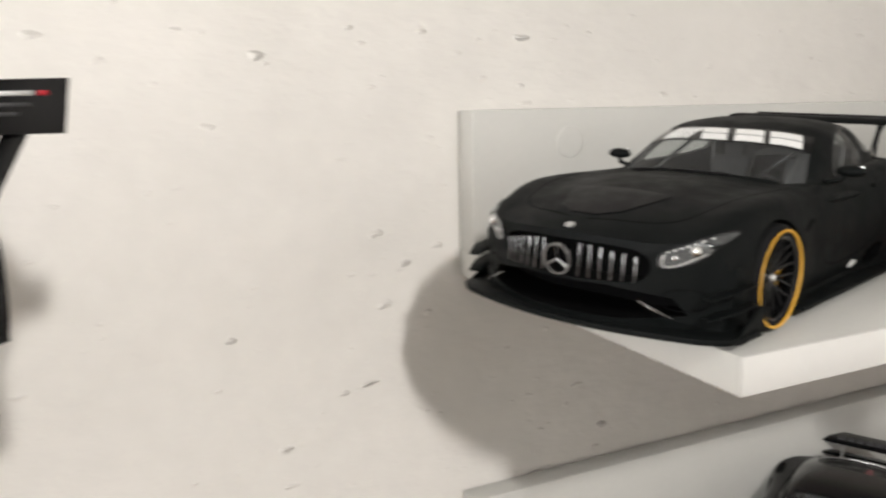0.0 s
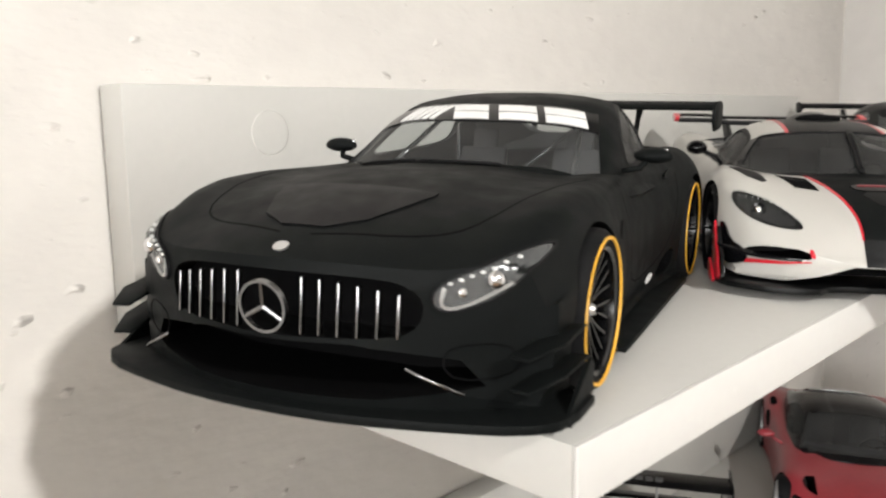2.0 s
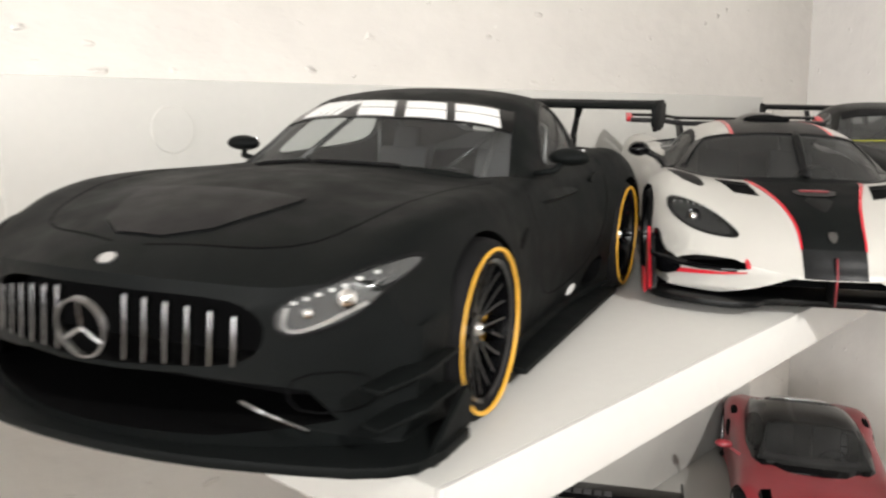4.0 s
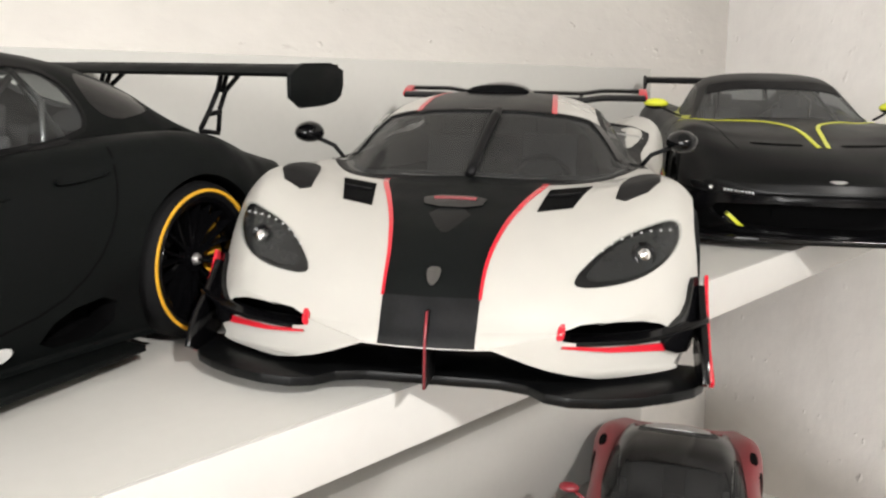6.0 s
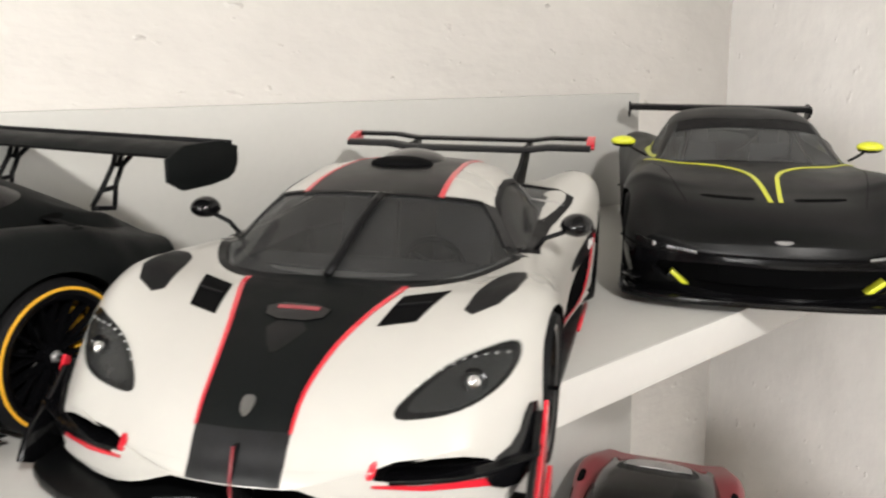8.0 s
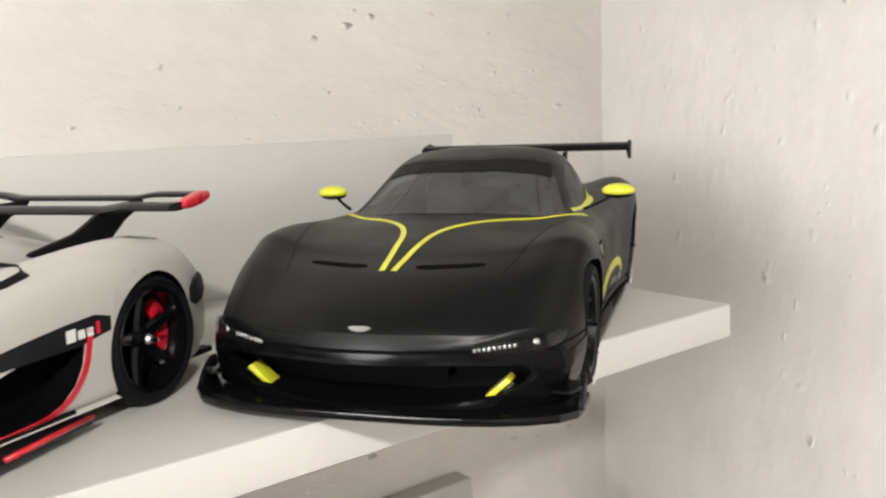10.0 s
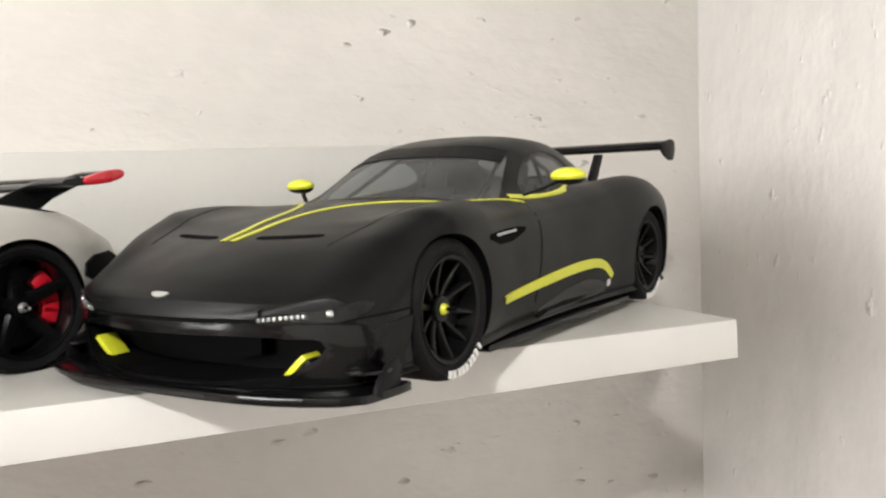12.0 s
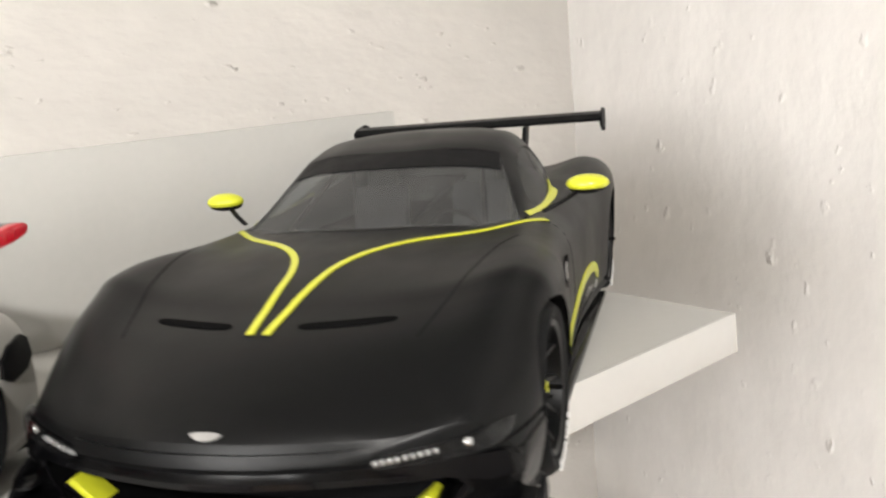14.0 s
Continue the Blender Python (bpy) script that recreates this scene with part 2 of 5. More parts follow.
def prism(poly, lo, hi, axis="z", bevel=0.0):
    """Extrude a 2D outline between lo and hi: axis z takes (x, y), y takes (x, z), x takes (y, z)."""
    bm = bmesh.new()
    put = {"z": lambda u, v, w: (u, v, w), "y": lambda u, v, w: (u, w, v), "x": lambda u, v, w: (w, u, v)}[axis]
    a = [bm.verts.new(put(u, v, lo)) for u, v in poly]
    b = [bm.verts.new(put(u, v, hi)) for u, v in poly]
    n = len(poly)
    bm.faces.new(a)
    bm.faces.new(b[::-1])
    for i in range(n):
        bm.faces.new((a[i], b[i], b[(i + 1) % n], a[(i + 1) % n]))
    bmesh.ops.recalc_face_normals(bm, faces=bm.faces)
    if bevel:
        bmesh.ops.bevel(bm, geom=[e for e in bm.edges], offset=bevel, segments=2, affect="EDGES", profile=0.5)
    return bm


def curve(pts):
    """A smooth curve through (x, value) pairs with no overshoot."""
    pts = sorted(pts)
    xs, vs = [p[0] for p in pts], [p[1] for p in pts]
    n = len(xs)
    d = [(vs[i + 1] - vs[i]) / (xs[i + 1] - xs[i]) for i in range(n - 1)]
    t = [d[0]] + [0 if d[i - 1] * d[i] <= 0 else 2 * d[i - 1] * d[i] / (d[i - 1] + d[i]) for i in range(1, n - 1)] + [d[-1]]

    def f(x):
        if x <= xs[0]:
            return vs[0]
        if x >= xs[-1]:
            return vs[-1]
        i = max(k for k in range(n - 1) if xs[k] <= x)
        h = xs[i + 1] - xs[i]
        s = (x - xs[i]) / h
        return ((1 + 2 * s) * vs[i] + s * h * t[i]) * (1 - s) ** 2 + ((3 - 2 * s) * vs[i + 1] + (s - 1) * h * t[i + 1]) * s * s
    return f


def through_points(ctrl, sub=5):
    """Catmull-Rom through 2D control points."""
    out = []
    for i in range(len(ctrl) - 1):
        p0, p1, p2, p3 = ctrl[max(i - 1, 0)], ctrl[i], ctrl[i + 1], ctrl[min(i + 2, len(ctrl) - 1)]
        for k in range(sub):
            s = k / sub
            out.append(tuple(0.5 * (2 * b + (c - a) * s + (2 * a - 5 * b + 4 * c - d) * s * s + (3 * b - a - 3 * c + d) * s ** 3) for a, b, c, d in zip(p0, p1, p2, p3)))
    out.append(tuple(ctrl[-1]))
    return out


def loft(x0, x1, n, section, bend=None, bulge=(0.0, 0.0), sub=5):
    """A closed symmetric hull: section(x) gives half-section controls (y, z) from bottom centre to top centre; bend(x, y) shifts x."""
    bm = bmesh.new()
    rings = []

    def ring(x, pts):
        full = [(-y, z) for y, z in pts[-2:0:-1]]
        loop = pts + full
        return [bm.verts.new((x + (bend(x, y) if bend else 0), y, z)) for y, z in loop]
    stations = [x0 + (x1 - x0) * (0.5 - 0.5 * math.cos(math.pi * i / n)) * 0.35 + (x1 - x0) * i / n * 0.65 for i in range(n + 1)]

    def halves(x):
        p = through_points(section(x), sub)
        return [(0.0, p[0][1])] + [(max(y, 0.0001), z) for y, z in p[1:-1]] + [(0.0, p[-1][1])]
    for end, b in ((0, bulge[0]), (1, bulge[1])):
        pts = halves(stations[0] if end == 0 else stations[-1])
        zm = (pts[0][1] + pts[-1][1]) / 2
        caps = []
        for s in (0.12, 0.4, 0.7, 0.9, 0.975):
            sc = [(y * s, zm + (z - zm) * s) for y, z in pts]
            caps.append(((x0 - b * (1 - s * s)) if end == 0 else (x1 + b * (1 - s * s)), sc))
        if end == 0:
            rings += [ring(x, p) for x, p in caps]
            rings += [ring(x, halves(x)) for x in stations]
        else:
            rings += [ring(x, p) for x, p in caps[::-1]]
    m = len(rings[0])
    for q, w in zip(rings, rings[1:]):
        for k in range(m):
            bm.faces.new((q[k], q[(k + 1) % m], w[(k + 1) % m], w[k]))
    for r in (rings[0], rings[-1]):
        c = bm.verts.new(sum((v.co for v in r), Vector()) / m)
        for k in range(m):
            bm.faces.new((r[k], r[(k + 1) % m], c))
    bmesh.ops.recalc_face_normals(bm, faces=bm.faces)
    return bm


def carve(bm, cuts, mat, cut_mat):
    """Subtract solids from a hull one by one; the cut faces take the second material. A cut that fails is tried again a hair off."""
    me = mesh_of(bm, [mat, cut_mat], 0)
    for n, c in enumerate(cuts):
        bmesh.ops.recalc_face_normals(c, faces=c.faces)
        size = volume(me)
        own = abs(c.calc_volume())
        tool_me = mesh_of(c, [cut_mat], 0)
        for solver, shift in (("EXACT", 0.0), ("MANIFOLD", 0.0), ("EXACT", 0.000013), ("MANIFOLD", 0.000017), ("EXACT", -0.00003)):
            base, tool = new("hull", me), new("tool", tool_me)
            tool.location = (shift, shift * 0.7, shift * 0.4)
            mod = base.modifiers.new("cut", "BOOLEAN")
            mod.operation, mod.object, mod.solver, mod.material_mode = "DIFFERENCE", tool, solver, "TRANSFER"
            out = bpy.data.meshes.new_from_object(base.evaluated_get(bpy.context.evaluated_depsgraph_get()))
            bpy.data.objects.remove(base)
            bpy.data.objects.remove(tool)
            if size - own * 1.02 - 1e-9 <= volume(out) <= size * 1.001 and len(out.polygons) > len(me.polygons) * 0.3:
                me = out
                break
            bpy.data.meshes.remove(out)
    out = bmesh.new()
    out.from_mesh(me)
    return mesh_of(out, list(me.materials), 32)


def volume(me):
    b = bmesh.new()
    b.from_mesh(me)
    v = abs(b.calc_volume())
    b.free()
    return v


def chaikin(poly, times=3, closed=True):
    for _ in range(times):
        out = []
        n = len(poly)
        for i in range(n if closed else n - 1):
            a, b = poly[i], poly[(i + 1) % n]
            out.append((a[0] * 0.75 + b[0] * 0.25, a[1] * 0.75 + b[1] * 0.25))
            out.append((a[0] * 0.25 + b[0] * 0.75, a[1] * 0.25 + b[1] * 0.75))
        poly = out if closed else [poly[0]] + out + [poly[-1]]
    return poly


def dense(poly, step=0.002, closed=True):
    out = []
    n = len(poly)
    for i in range(n if closed else n - 1):
        a, b = poly[i], poly[(i + 1) % n]
        k = max(1, int(math.hypot(b[0] - a[0], b[1] - a[1]) / step))
        out += [(a[0] + (b[0] - a[0]) * j / k, a[1] + (b[1] - a[1]) * j / k) for j in range(k)]
    return out if closed else out + [poly[-1]]


class Skin:
    """The outer skin of a hull, onto which panes, stripes, lamps and badges are laid."""

    def __init__(self, *bms):
        self.trees = [BVHTree.FromBMesh(b) for b in bms]

    def on(self, u, v, way, off):
        if way == "top":
            o, d = Vector((u, v, 1)), Vector((0, 0, -1))
        elif way == "front":
            o, d = Vector((1, u, v)), Vector((-1, 0, 0))
        elif way == "back":
            o, d = Vector((-1, u, v)), Vector((1, 0, 0))
        elif way == "left":
            o, d = Vector((u, 1, v)), Vector((0, -1, 0))
        else:
            o, d = Vector((u, -1, v)), Vector((0, 1, 0))
        best = None
        for t in self.trees:
            hit, nor, _, dist = t.ray_cast(o, d)
            if hit is not None and (best is None or dist < best[2]):
                best = (hit, nor, dist)
        if best is None:
            for t in self.trees:
                q = Vector((u, v, 0.06)) if way == "top" else o - d * -0.9
                hit, nor, _, dist = t.find_nearest(q)
                if best is None or dist < best[2]:
                    best = (hit, nor, dist)
        hit, nor, _ = best
        if nor.dot(d) > 0:
            nor = -nor
        return hit + nor * off

    def patch(self, poly, way, off=0.00015, rings=7, thick=0.0004):
        """A thin shell laid on the skin inside an outline."""
        bm = bmesh.new()
        n = len(poly)
        cu, cv = sum(p[0] for p in poly) / n, sum(p[1] for p in poly) / n
        layers = []
        for r in range(rings):
            s = 1 - r / rings
            layers.append([bm.verts.new(self.on(cu + (u - cu) * s, cv + (v - cv) * s, way, off)) for u, v in poly])
        c = bm.verts.new(self.on(cu, cv, way, off))
        for a, b in zip(layers, layers[1:]):
            for i in range(n):
                bm.faces.new((a[i], a[(i + 1) % n], b[(i + 1) % n], b[i]))
        for i in range(n):
            bm.faces.new((layers[-1][i], layers[-1][(i + 1) % n], c))
        base = [bm.verts.new(self.on(u, v, way, off - thick)) for u, v in poly]
        for i in range(n):
            bm.faces.new((base[i], base[(i + 1) % n], layers[0][(i + 1) % n], layers[0][i]))
        bmesh.ops.recalc_face_normals(bm, faces=bm.faces)
        return bm

    def ribbon(self, path, width, way, off=0.0002, thick=0.0004, across=2):
        """A strip along a path on the skin; width may be a number or one for each point."""
        bm = bmesh.new()
        n = len(path)
        rows = []
        for i, p in enumerate(path):
            a, b = path[max(i - 1, 0)], path[min(i + 1, n - 1)]
            dx, dy = b[0] - a[0], b[1] - a[1]
            ln = math.hypot(dx, dy) or 1
            w = width[i] if isinstance(width, (list, tuple)) else width
            row = []
            for k in range(-1, across + 2):
                s = min(max(k / across - 0.5, -0.5), 0.5)
                o = off - thick if k in (-1, across + 1) else off
                row.append(bm.verts.new(self.on(p[0] - dy / ln * w * s, p[1] + dx / ln * w * s, way, o)))
            rows.append(row)
        for q, r in zip(rows, rows[1:]):
            for k in range(len(q) - 1):
                bm.faces.new((q[k], q[k + 1], r[k + 1], r[k]))
        bmesh.ops.recalc_face_normals(bm, faces=bm.faces)
        return bm


# ---- setting ----
def slab(name, lo, hi, mat, label, category, bevel=0.0):
    return thing(name, box(lo, hi, bevel), mat, label, category, kind="structure")


slab("wall_north", (-2.6, 0.0, 0.0), (RIGHT + 0.25, 0.2, 2.28), WALL, "white painted wall with uneven rough plaster", "wall")
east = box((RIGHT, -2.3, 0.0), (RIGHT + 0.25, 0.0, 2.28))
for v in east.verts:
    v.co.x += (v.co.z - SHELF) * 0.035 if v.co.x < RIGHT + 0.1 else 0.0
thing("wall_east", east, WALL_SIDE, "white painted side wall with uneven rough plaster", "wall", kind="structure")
slab("wall_west", (-2.8, -2.3, 0.0), (-2.6, 0.2, 2.28), WALL, "plain white painted wall closing the room", "wall")
slab("wall_south", (-2.8, -2.5, 0.0), (RIGHT + 0.25, -2.3, 2.28), WALL, "plain white painted wall behind the viewer", "wall")
slab("floor", (-2.8, -2.5, -0.1), (RIGHT + 0.25, 0.2, 0.0), FLOOR, "brown wooden floor of the room", "floor")
slab("ceiling", (-2.8, -2.5, 2.28), (RIGHT + 0.25, 0.2, 2.4), CEIL, "plain white ceiling above the shelves", "ceiling")


def wall_shelf(x0, x1, top, label):
    """A board on the wall with a white edge band in front and a low upright panel along its back."""
    e = bpy.data.objects.new("wall_shelf", None)
    scene.collection.objects.link(e)
    e.location = (x0, 0, top)
    tagged(e, label, "wall shelf", "wall shelves")
    w = x1 - x0
    rise = 0.194 * SAG
    part("shelf_board", prism([(-0.1944, 0.0), (-0.001, rise), (-0.001, rise - 0.0138), (-0.1944, -0.0138)], 0, w, "x", 0.0003), BOARD, e)
    part("edge_band", box((0, -0.1958, -0.0138), (w, -0.1945, 0.0), 0.0003), BOARD_EDGE, e, "bright white front edge band")
    part("back_panel", prism([(-0.0160, rise - 0.0005), (-0.001, rise + 0.0001), (-0.001, 0.0800), (-0.0160, 0.0800)], 0, w, "x", 0.0005), BOARD, e, "low light grey back panel against the wall")
    return e


# ---- shelves ----
upper = wall_shelf(0.0, 0.601, SHELF, "light grey board wall shelf carrying three black and white model cars")
cap = turned(lathe(bmesh.new(), [(0.0001, -0.0002), (0.0084, -0.0002), (0.0086, 0.0), (0.0001, 0.0)], 40), Matrix.Translation((0.059, -0.0161, 0.0625)))
part("cover_cap", cap, CAP, upper, "round pale screw cover cap")
wall_shelf(0.0, 0.601, LOW, "lower light grey wall shelf with a low back panel")

# a shelf on the side wall, above head height, whose shadow falls on that wall
side_shelf = bpy.data.objects.new("wall_shelf", None)
scene.collection.objects.link(side_shelf)
side_shelf.location = (RIGHT + 0.005, -0.200, 1.716)
tagged(side_shelf, "narrow light grey shelf on the side wall higher up", "wall shelf", "wall shelves")
part("shelf_board", box((-0.119, -0.55, -0.0152), (-0.001, 0.0, 0.0), 0.0003), BOARD, side_shelf)
part("edge_band", box((-0.1204, -0.55, -0.0152), (-0.1192, 0.0, 0.0), 0.0003), BOARD_EDGE, side_shelf, "bright white front edge band")


# ---- parts that all model cars have ----
def car_at(name, x, y, z, a, label, lift=0.0, size=1.0):
    e = bpy.data.objects.new(name, None)
    scene.collection.objects.link(e)
    e.matrix_world = pose(x, y, z + lift + SAG * (y + 0.195), math.degrees(math.atan(SAG))) @ pose(0, 0, 0, 0, 0, 180 + a) @ Matrix.Scale(size, 4)
    return tagged(e, label, "model car", "model cars")


def wheel_well(cx, cz, r, y0=0.030, y1=0.08):
    out = []
    for s in (1, -1):
        b = lathe(bmesh.new(), [(r, s * y0), (r, s * y1), (0.0005, s * y1), (0.0005, s * y0)], 56)
        out.append(turned(b, Matrix.Translation((cx, 0, cz))))
    return out


def spoke(a, r0, r1, w0, w1, y0, y1, twist=0.0):
    """One wheel spoke from hub to rim, tapering, at angle a."""
    bm = bmesh.new()
    rows = []
    for k in range(5):
        s = k / 4
        r, w = r0 + (r1 - r0) * s, w0 + (w1 - w0) * s
        y = y0 + (y1 - y0) * s ** 1.6
        aa = a + twist * s
        d, t = Vector((math.cos(aa), 0, math.sin(aa))), Vector((-math.sin(aa), 0, math.cos(aa)))
        rows.append([bm.verts.new(d * r + t * (w / 2 * q) + Vector((0, y - h, 0))) for q, h in ((-1, 0.0012), (-0.6, 0), (0.6, 0), (1, 0.0012), (0.6, 0.003), (-0.6, 0.003))])
    for q, w in zip(rows, rows[1:]):
        for k in range(6):
            bm.faces.new((q[k], q[(k + 1) % 6], w[(k + 1) % 6], w[k]))
    bm.faces.new(rows[0])
    bm.faces.new(rows[-1][::-1])
    bmesh.ops.recalc_face_normals(bm, faces=bm.faces)
    return bm


def make_wheel_meshes(R, rim, width, spokes, pair, rim_mat, stripe, caliper, hub, tread_text=None, fat=0.0040):
    """Meshes of one wheel whose outer face looks along +y, centred on the hub plane."""
    w = width
    out = {}
    tyre = [(rim - 0.0004, 0.0), (rim + 0.0004, 0.0006), (rim + (R - rim) * 0.55, 0.0010), (R - 0.0012, 0.0004), (R - 0.0003, -0.0008), (R, -0.0025), (R, -w + 0.0025),
            (R - 0.0004, -w + 0.0008), (R - 0.0014, -w), (rim, -w), (rim - 0.0012, -w + 0.001), (rim - 0.0012, -0.001)]
    out["tyre"] = mesh_of(lathe(bmesh.new(), tyre, 64), RUBBER)
    b = lathe(bmesh.new(), [(rim, -0.0003), (rim - 0.0006, 0.0005), (rim - 0.0016, 0.0), (rim - 0.0022, -0.004), (rim - 0.0022, -w + 0.001), (rim - 0.0006, -w + 0.001)], 64)
    parts = [b]
    out["hub"] = mesh_of(lathe(bmesh.new(), [(0.0002, -0.0022), (0.0034, -0.0026), (0.0038, -0.005), (0.0002, -0.006)], 24), rim_mat)
    out["wheel"] = mesh_of(joined(*parts), rim_mat)
    if pair:
        out["spokes"] = [(mesh_of(spoke(0, 0.0028, rim - 0.001, 0.0011, 0.0009, -0.0030, -0.0006, d), rim_mat), [0.2 + d * 0.4 + k * math.tau / spokes for k in range(spokes)]) for d in (-pair, pair)]
    else:
        out["spokes"] = [(mesh_of(spoke(0, 0.0028, rim - 0.001, fat, fat * 0.6, -0.0040, -0.0006), rim_mat), [0.2 + k * math.tau / spokes for k in range(spokes)])]
    if stripe:
        out["tyre_stripe"] = mesh_of(lathe(bmesh.new(), [(rim + 0.0010, 0.0007), (rim + 0.0012, 0.00125), (rim + 0.0019, 0.00130), (rim + 0.0020, 0.0006), (rim + 0.0010, 0.0004)], 64), stripe)
    out["brake_disc"] = mesh_of(lathe(bmesh.new(), [(0.004, -0.0085), (rim * 0.80, -0.0085), (rim * 0.80, -0.0098), (0.004, -0.0098)], 40), SILVER if stripe is None else PLASTIC)
    cal = bmesh.new()
    for k in range(5):
        a0 = math.radians(-40 + 15 * k)
        q = box((rim * 0.50, -0.0082, -0.0024), (rim * 0.84, -0.0052, 0.0024), 0.0005)
        turned(q, Matrix.Rotation(-a0, 4, "Y"))
        cal = joined(cal, q)
    out["caliper"] = mesh_of(cal, caliper)
    out["hub_nut"] = mesh_of(joined(lathe(bmesh.new(), [(0.0002, -0.0012), (0.0010, -0.0012), (0.0014, -0.0018), (0.0017, -0.0026), (0.0002, -0.003)], 16)), hub)
    if tread_text:
        t = bmesh.new()
        r = (rim + R) / 2
        for k in range(9):
            a = math.radians(225 + k * 7)
            q = box((r - 0.0010, 0.0008, -0.0007), (r + 0.0010, 0.0013, 0.0007 if k % 3 else 0.0002), 0.0)
            turned(q, Matrix.Rotation(-a, 4, "Y"))
            t = joined(t, q)
        out["sidewall_bars"] = mesh_of(t, tread_text, 0)
    return out


def put_wheel(car, meshes, x, y, z, turn=0.0, steer=0.0):
    w = part("wheel", meshes["wheel"], None, car)
    w.matrix_basis = pose(x, y, z, 0, 0, (0 if y > 0 else 180) + steer)
    for k, me in meshes.items():
        if k == "spokes":
            for data, angles in me:
                for a in angles:
                    part("spoke", data, None, w).matrix_basis = Matrix.Rotation(-a, 4, "Y")
        elif k != "wheel":
            o = part(k, me, None, w)
            if k == "caliper" and y > 0:
                o.matrix_basis = Matrix.Rotation(math.pi, 4, "Y")
    return w


def cabin(car, x_dash, x_seat, half, z0, z_top, seat_mat, cage=True, cage_mat=None):
    """Dashboard, two bucket seats, steering wheel and roll cage."""
    d = prism(chaikin([(x_dash + 0.014, z0), (x_dash + 0.014, z0 + 0.026), (x_dash + 0.002, z0 + 0.029), (x_dash - 0.004, z0 + 0.024), (x_dash, z0)], 1), -half + 0.003, half - 0.003, "y")
    part("dashboard", d, GREYCLOTH, car)
    for s in (1, -1):
        c = s * half * 0.48
        side = chaikin([(x_seat + 0.014, z0 + 0.006), (x_seat + 0.014, z0 + 0.012), (x_seat - 0.001, z0 + 0.011), (x_seat - 0.008, z0 + 0.036), (x_seat - 0.012, z0 + 0.036), (x_seat - 0.008, z0 + 0.004)], 2)
        b = prism(side, c - 0.0095, c + 0.0095, "y", 0.0008)
        b = joined(b, prism([(x_seat - 0.009, z0 + 0.034), (x_seat - 0.013, z0 + 0.034), (x_seat - 0.014, z0 + 0.043), (x_seat - 0.011, z0 + 0.043)], c - 0.005, c + 0.005, "y", 0.0008))
        part("seat", b, seat_mat, car)
    ring = bmesh.new()
    n = 28
    cy = half * 0.48
    rod(ring, [(x_dash - 0.009 + 0.0035 * math.sin(t), cy + 0.0085 * math.cos(t), z0 + 0.024 + 0.0085 * math.sin(t)) for t in (k * math.tau / n for k in range(n + 1))], 0.0009, 6)
    rod(ring, [(x_dash - 0.001, cy, z0 + 0.022), (x_dash - 0.009, cy, z0 + 0.024)], 0.001, 6)
    for q in (0.5, 2.6, 4.7):
        rod(ring, [(x_dash - 0.009, cy, z0 + 0.024), (x_dash - 0.009 + 0.0035 * math.sin(q), cy + 0.0085 * math.cos(q), z0 + 0.024 + 0.0085 * math.sin(q))], 0.0007, 5)
    part("steering_wheel", ring, PLASTIC, car)
    if cage:
        b = bmesh.new()
        for s in (1, -1):
            y = s * (half - 0.007)
            rod(b, [(x_seat - 0.016, y, z0), (x_seat - 0.016, y, z_top - 0.010), (x_seat - 0.016, y * 0.7, z_top - 0.003)], 0.0009, 6)
            rod(b, [(x_seat - 0.016, y * 0.7, z_top - 0.003), (x_seat + 0.010, y * 0.78, z_top - 0.004), (x_dash + 0.008, y * 1.02, z0 + 0.028)], 0.0009, 6)
            rod(b, [(x_seat - 0.016, y * 0.8, z_top - 0.006), (x_seat - 0.044, y * 0.7, z0 + 0.018)], 0.0009, 6)
        rod(b, [(x_seat - 0.016, -half * 0.6, z_top - 0.003), (x_seat - 0.016, half * 0.6, z_top - 0.003)], 0.0009, 6)
        rod(b, [(x_seat - 0.016, -half * 0.8, z0 + 0.006), (x_seat - 0.016, half * 0.6, z_top - 0.004)], 0.0009, 6)
        part("roll_cage", b, cage_mat or PLASTIC, car)


def mirror_head(x, y, z, lx, ly, lz):
    """A rounded mirror pod."""
    bm = bmesh.new()
    bmesh.ops.create_uvsphere(bm, u_segments=20, v_segments=12, radius=1)
    for v in bm.verts:
        c = v.co
        c.x = c.x * (0.55 if c.x < 0 else 1.0)
        v.co = Vector((x + c.x * lx, y + c.y * ly, z + c.z * lz * (1.0 if c.z > 0 else 0.8)))
    return bm


def airfoil(x0, chord, thick, y0, y1, z, droop=0.0, lift=0.0, n=24, up=0.0):
    """A wing plane across the car; droop bends its ends downwards."""
    bm = bmesh.new()
    rows = []
    prof = [(0, 0), (0.08, 0.45), (0.3, 0.62), (0.65, 0.4), (1, 0.06), (1, -0.06), (0.6, -0.3), (0.25, -0.4), (0.05, -0.3)]
    for k in range(n + 1):
        s = k / n
        y = y0 + (y1 - y0) * s
        q = abs(2 * s - 1)
        rows.append([bm.verts.new((x0 - u * chord, y, z + v * thick + up * u - droop * q * q)) for u, v in prof])
    m = len(prof)
    for q, w in zip(rows, rows[1:]):
        for k in range(m):
            bm.faces.new((q[k], q[(k + 1) % m], w[(k + 1) % m], w[k]))
    bm.faces.new(rows[0][::-1])
    bm.faces.new(rows[-1])
    bmesh.ops.recalc_face_normals(bm, faces=bm.faces)
    return bm


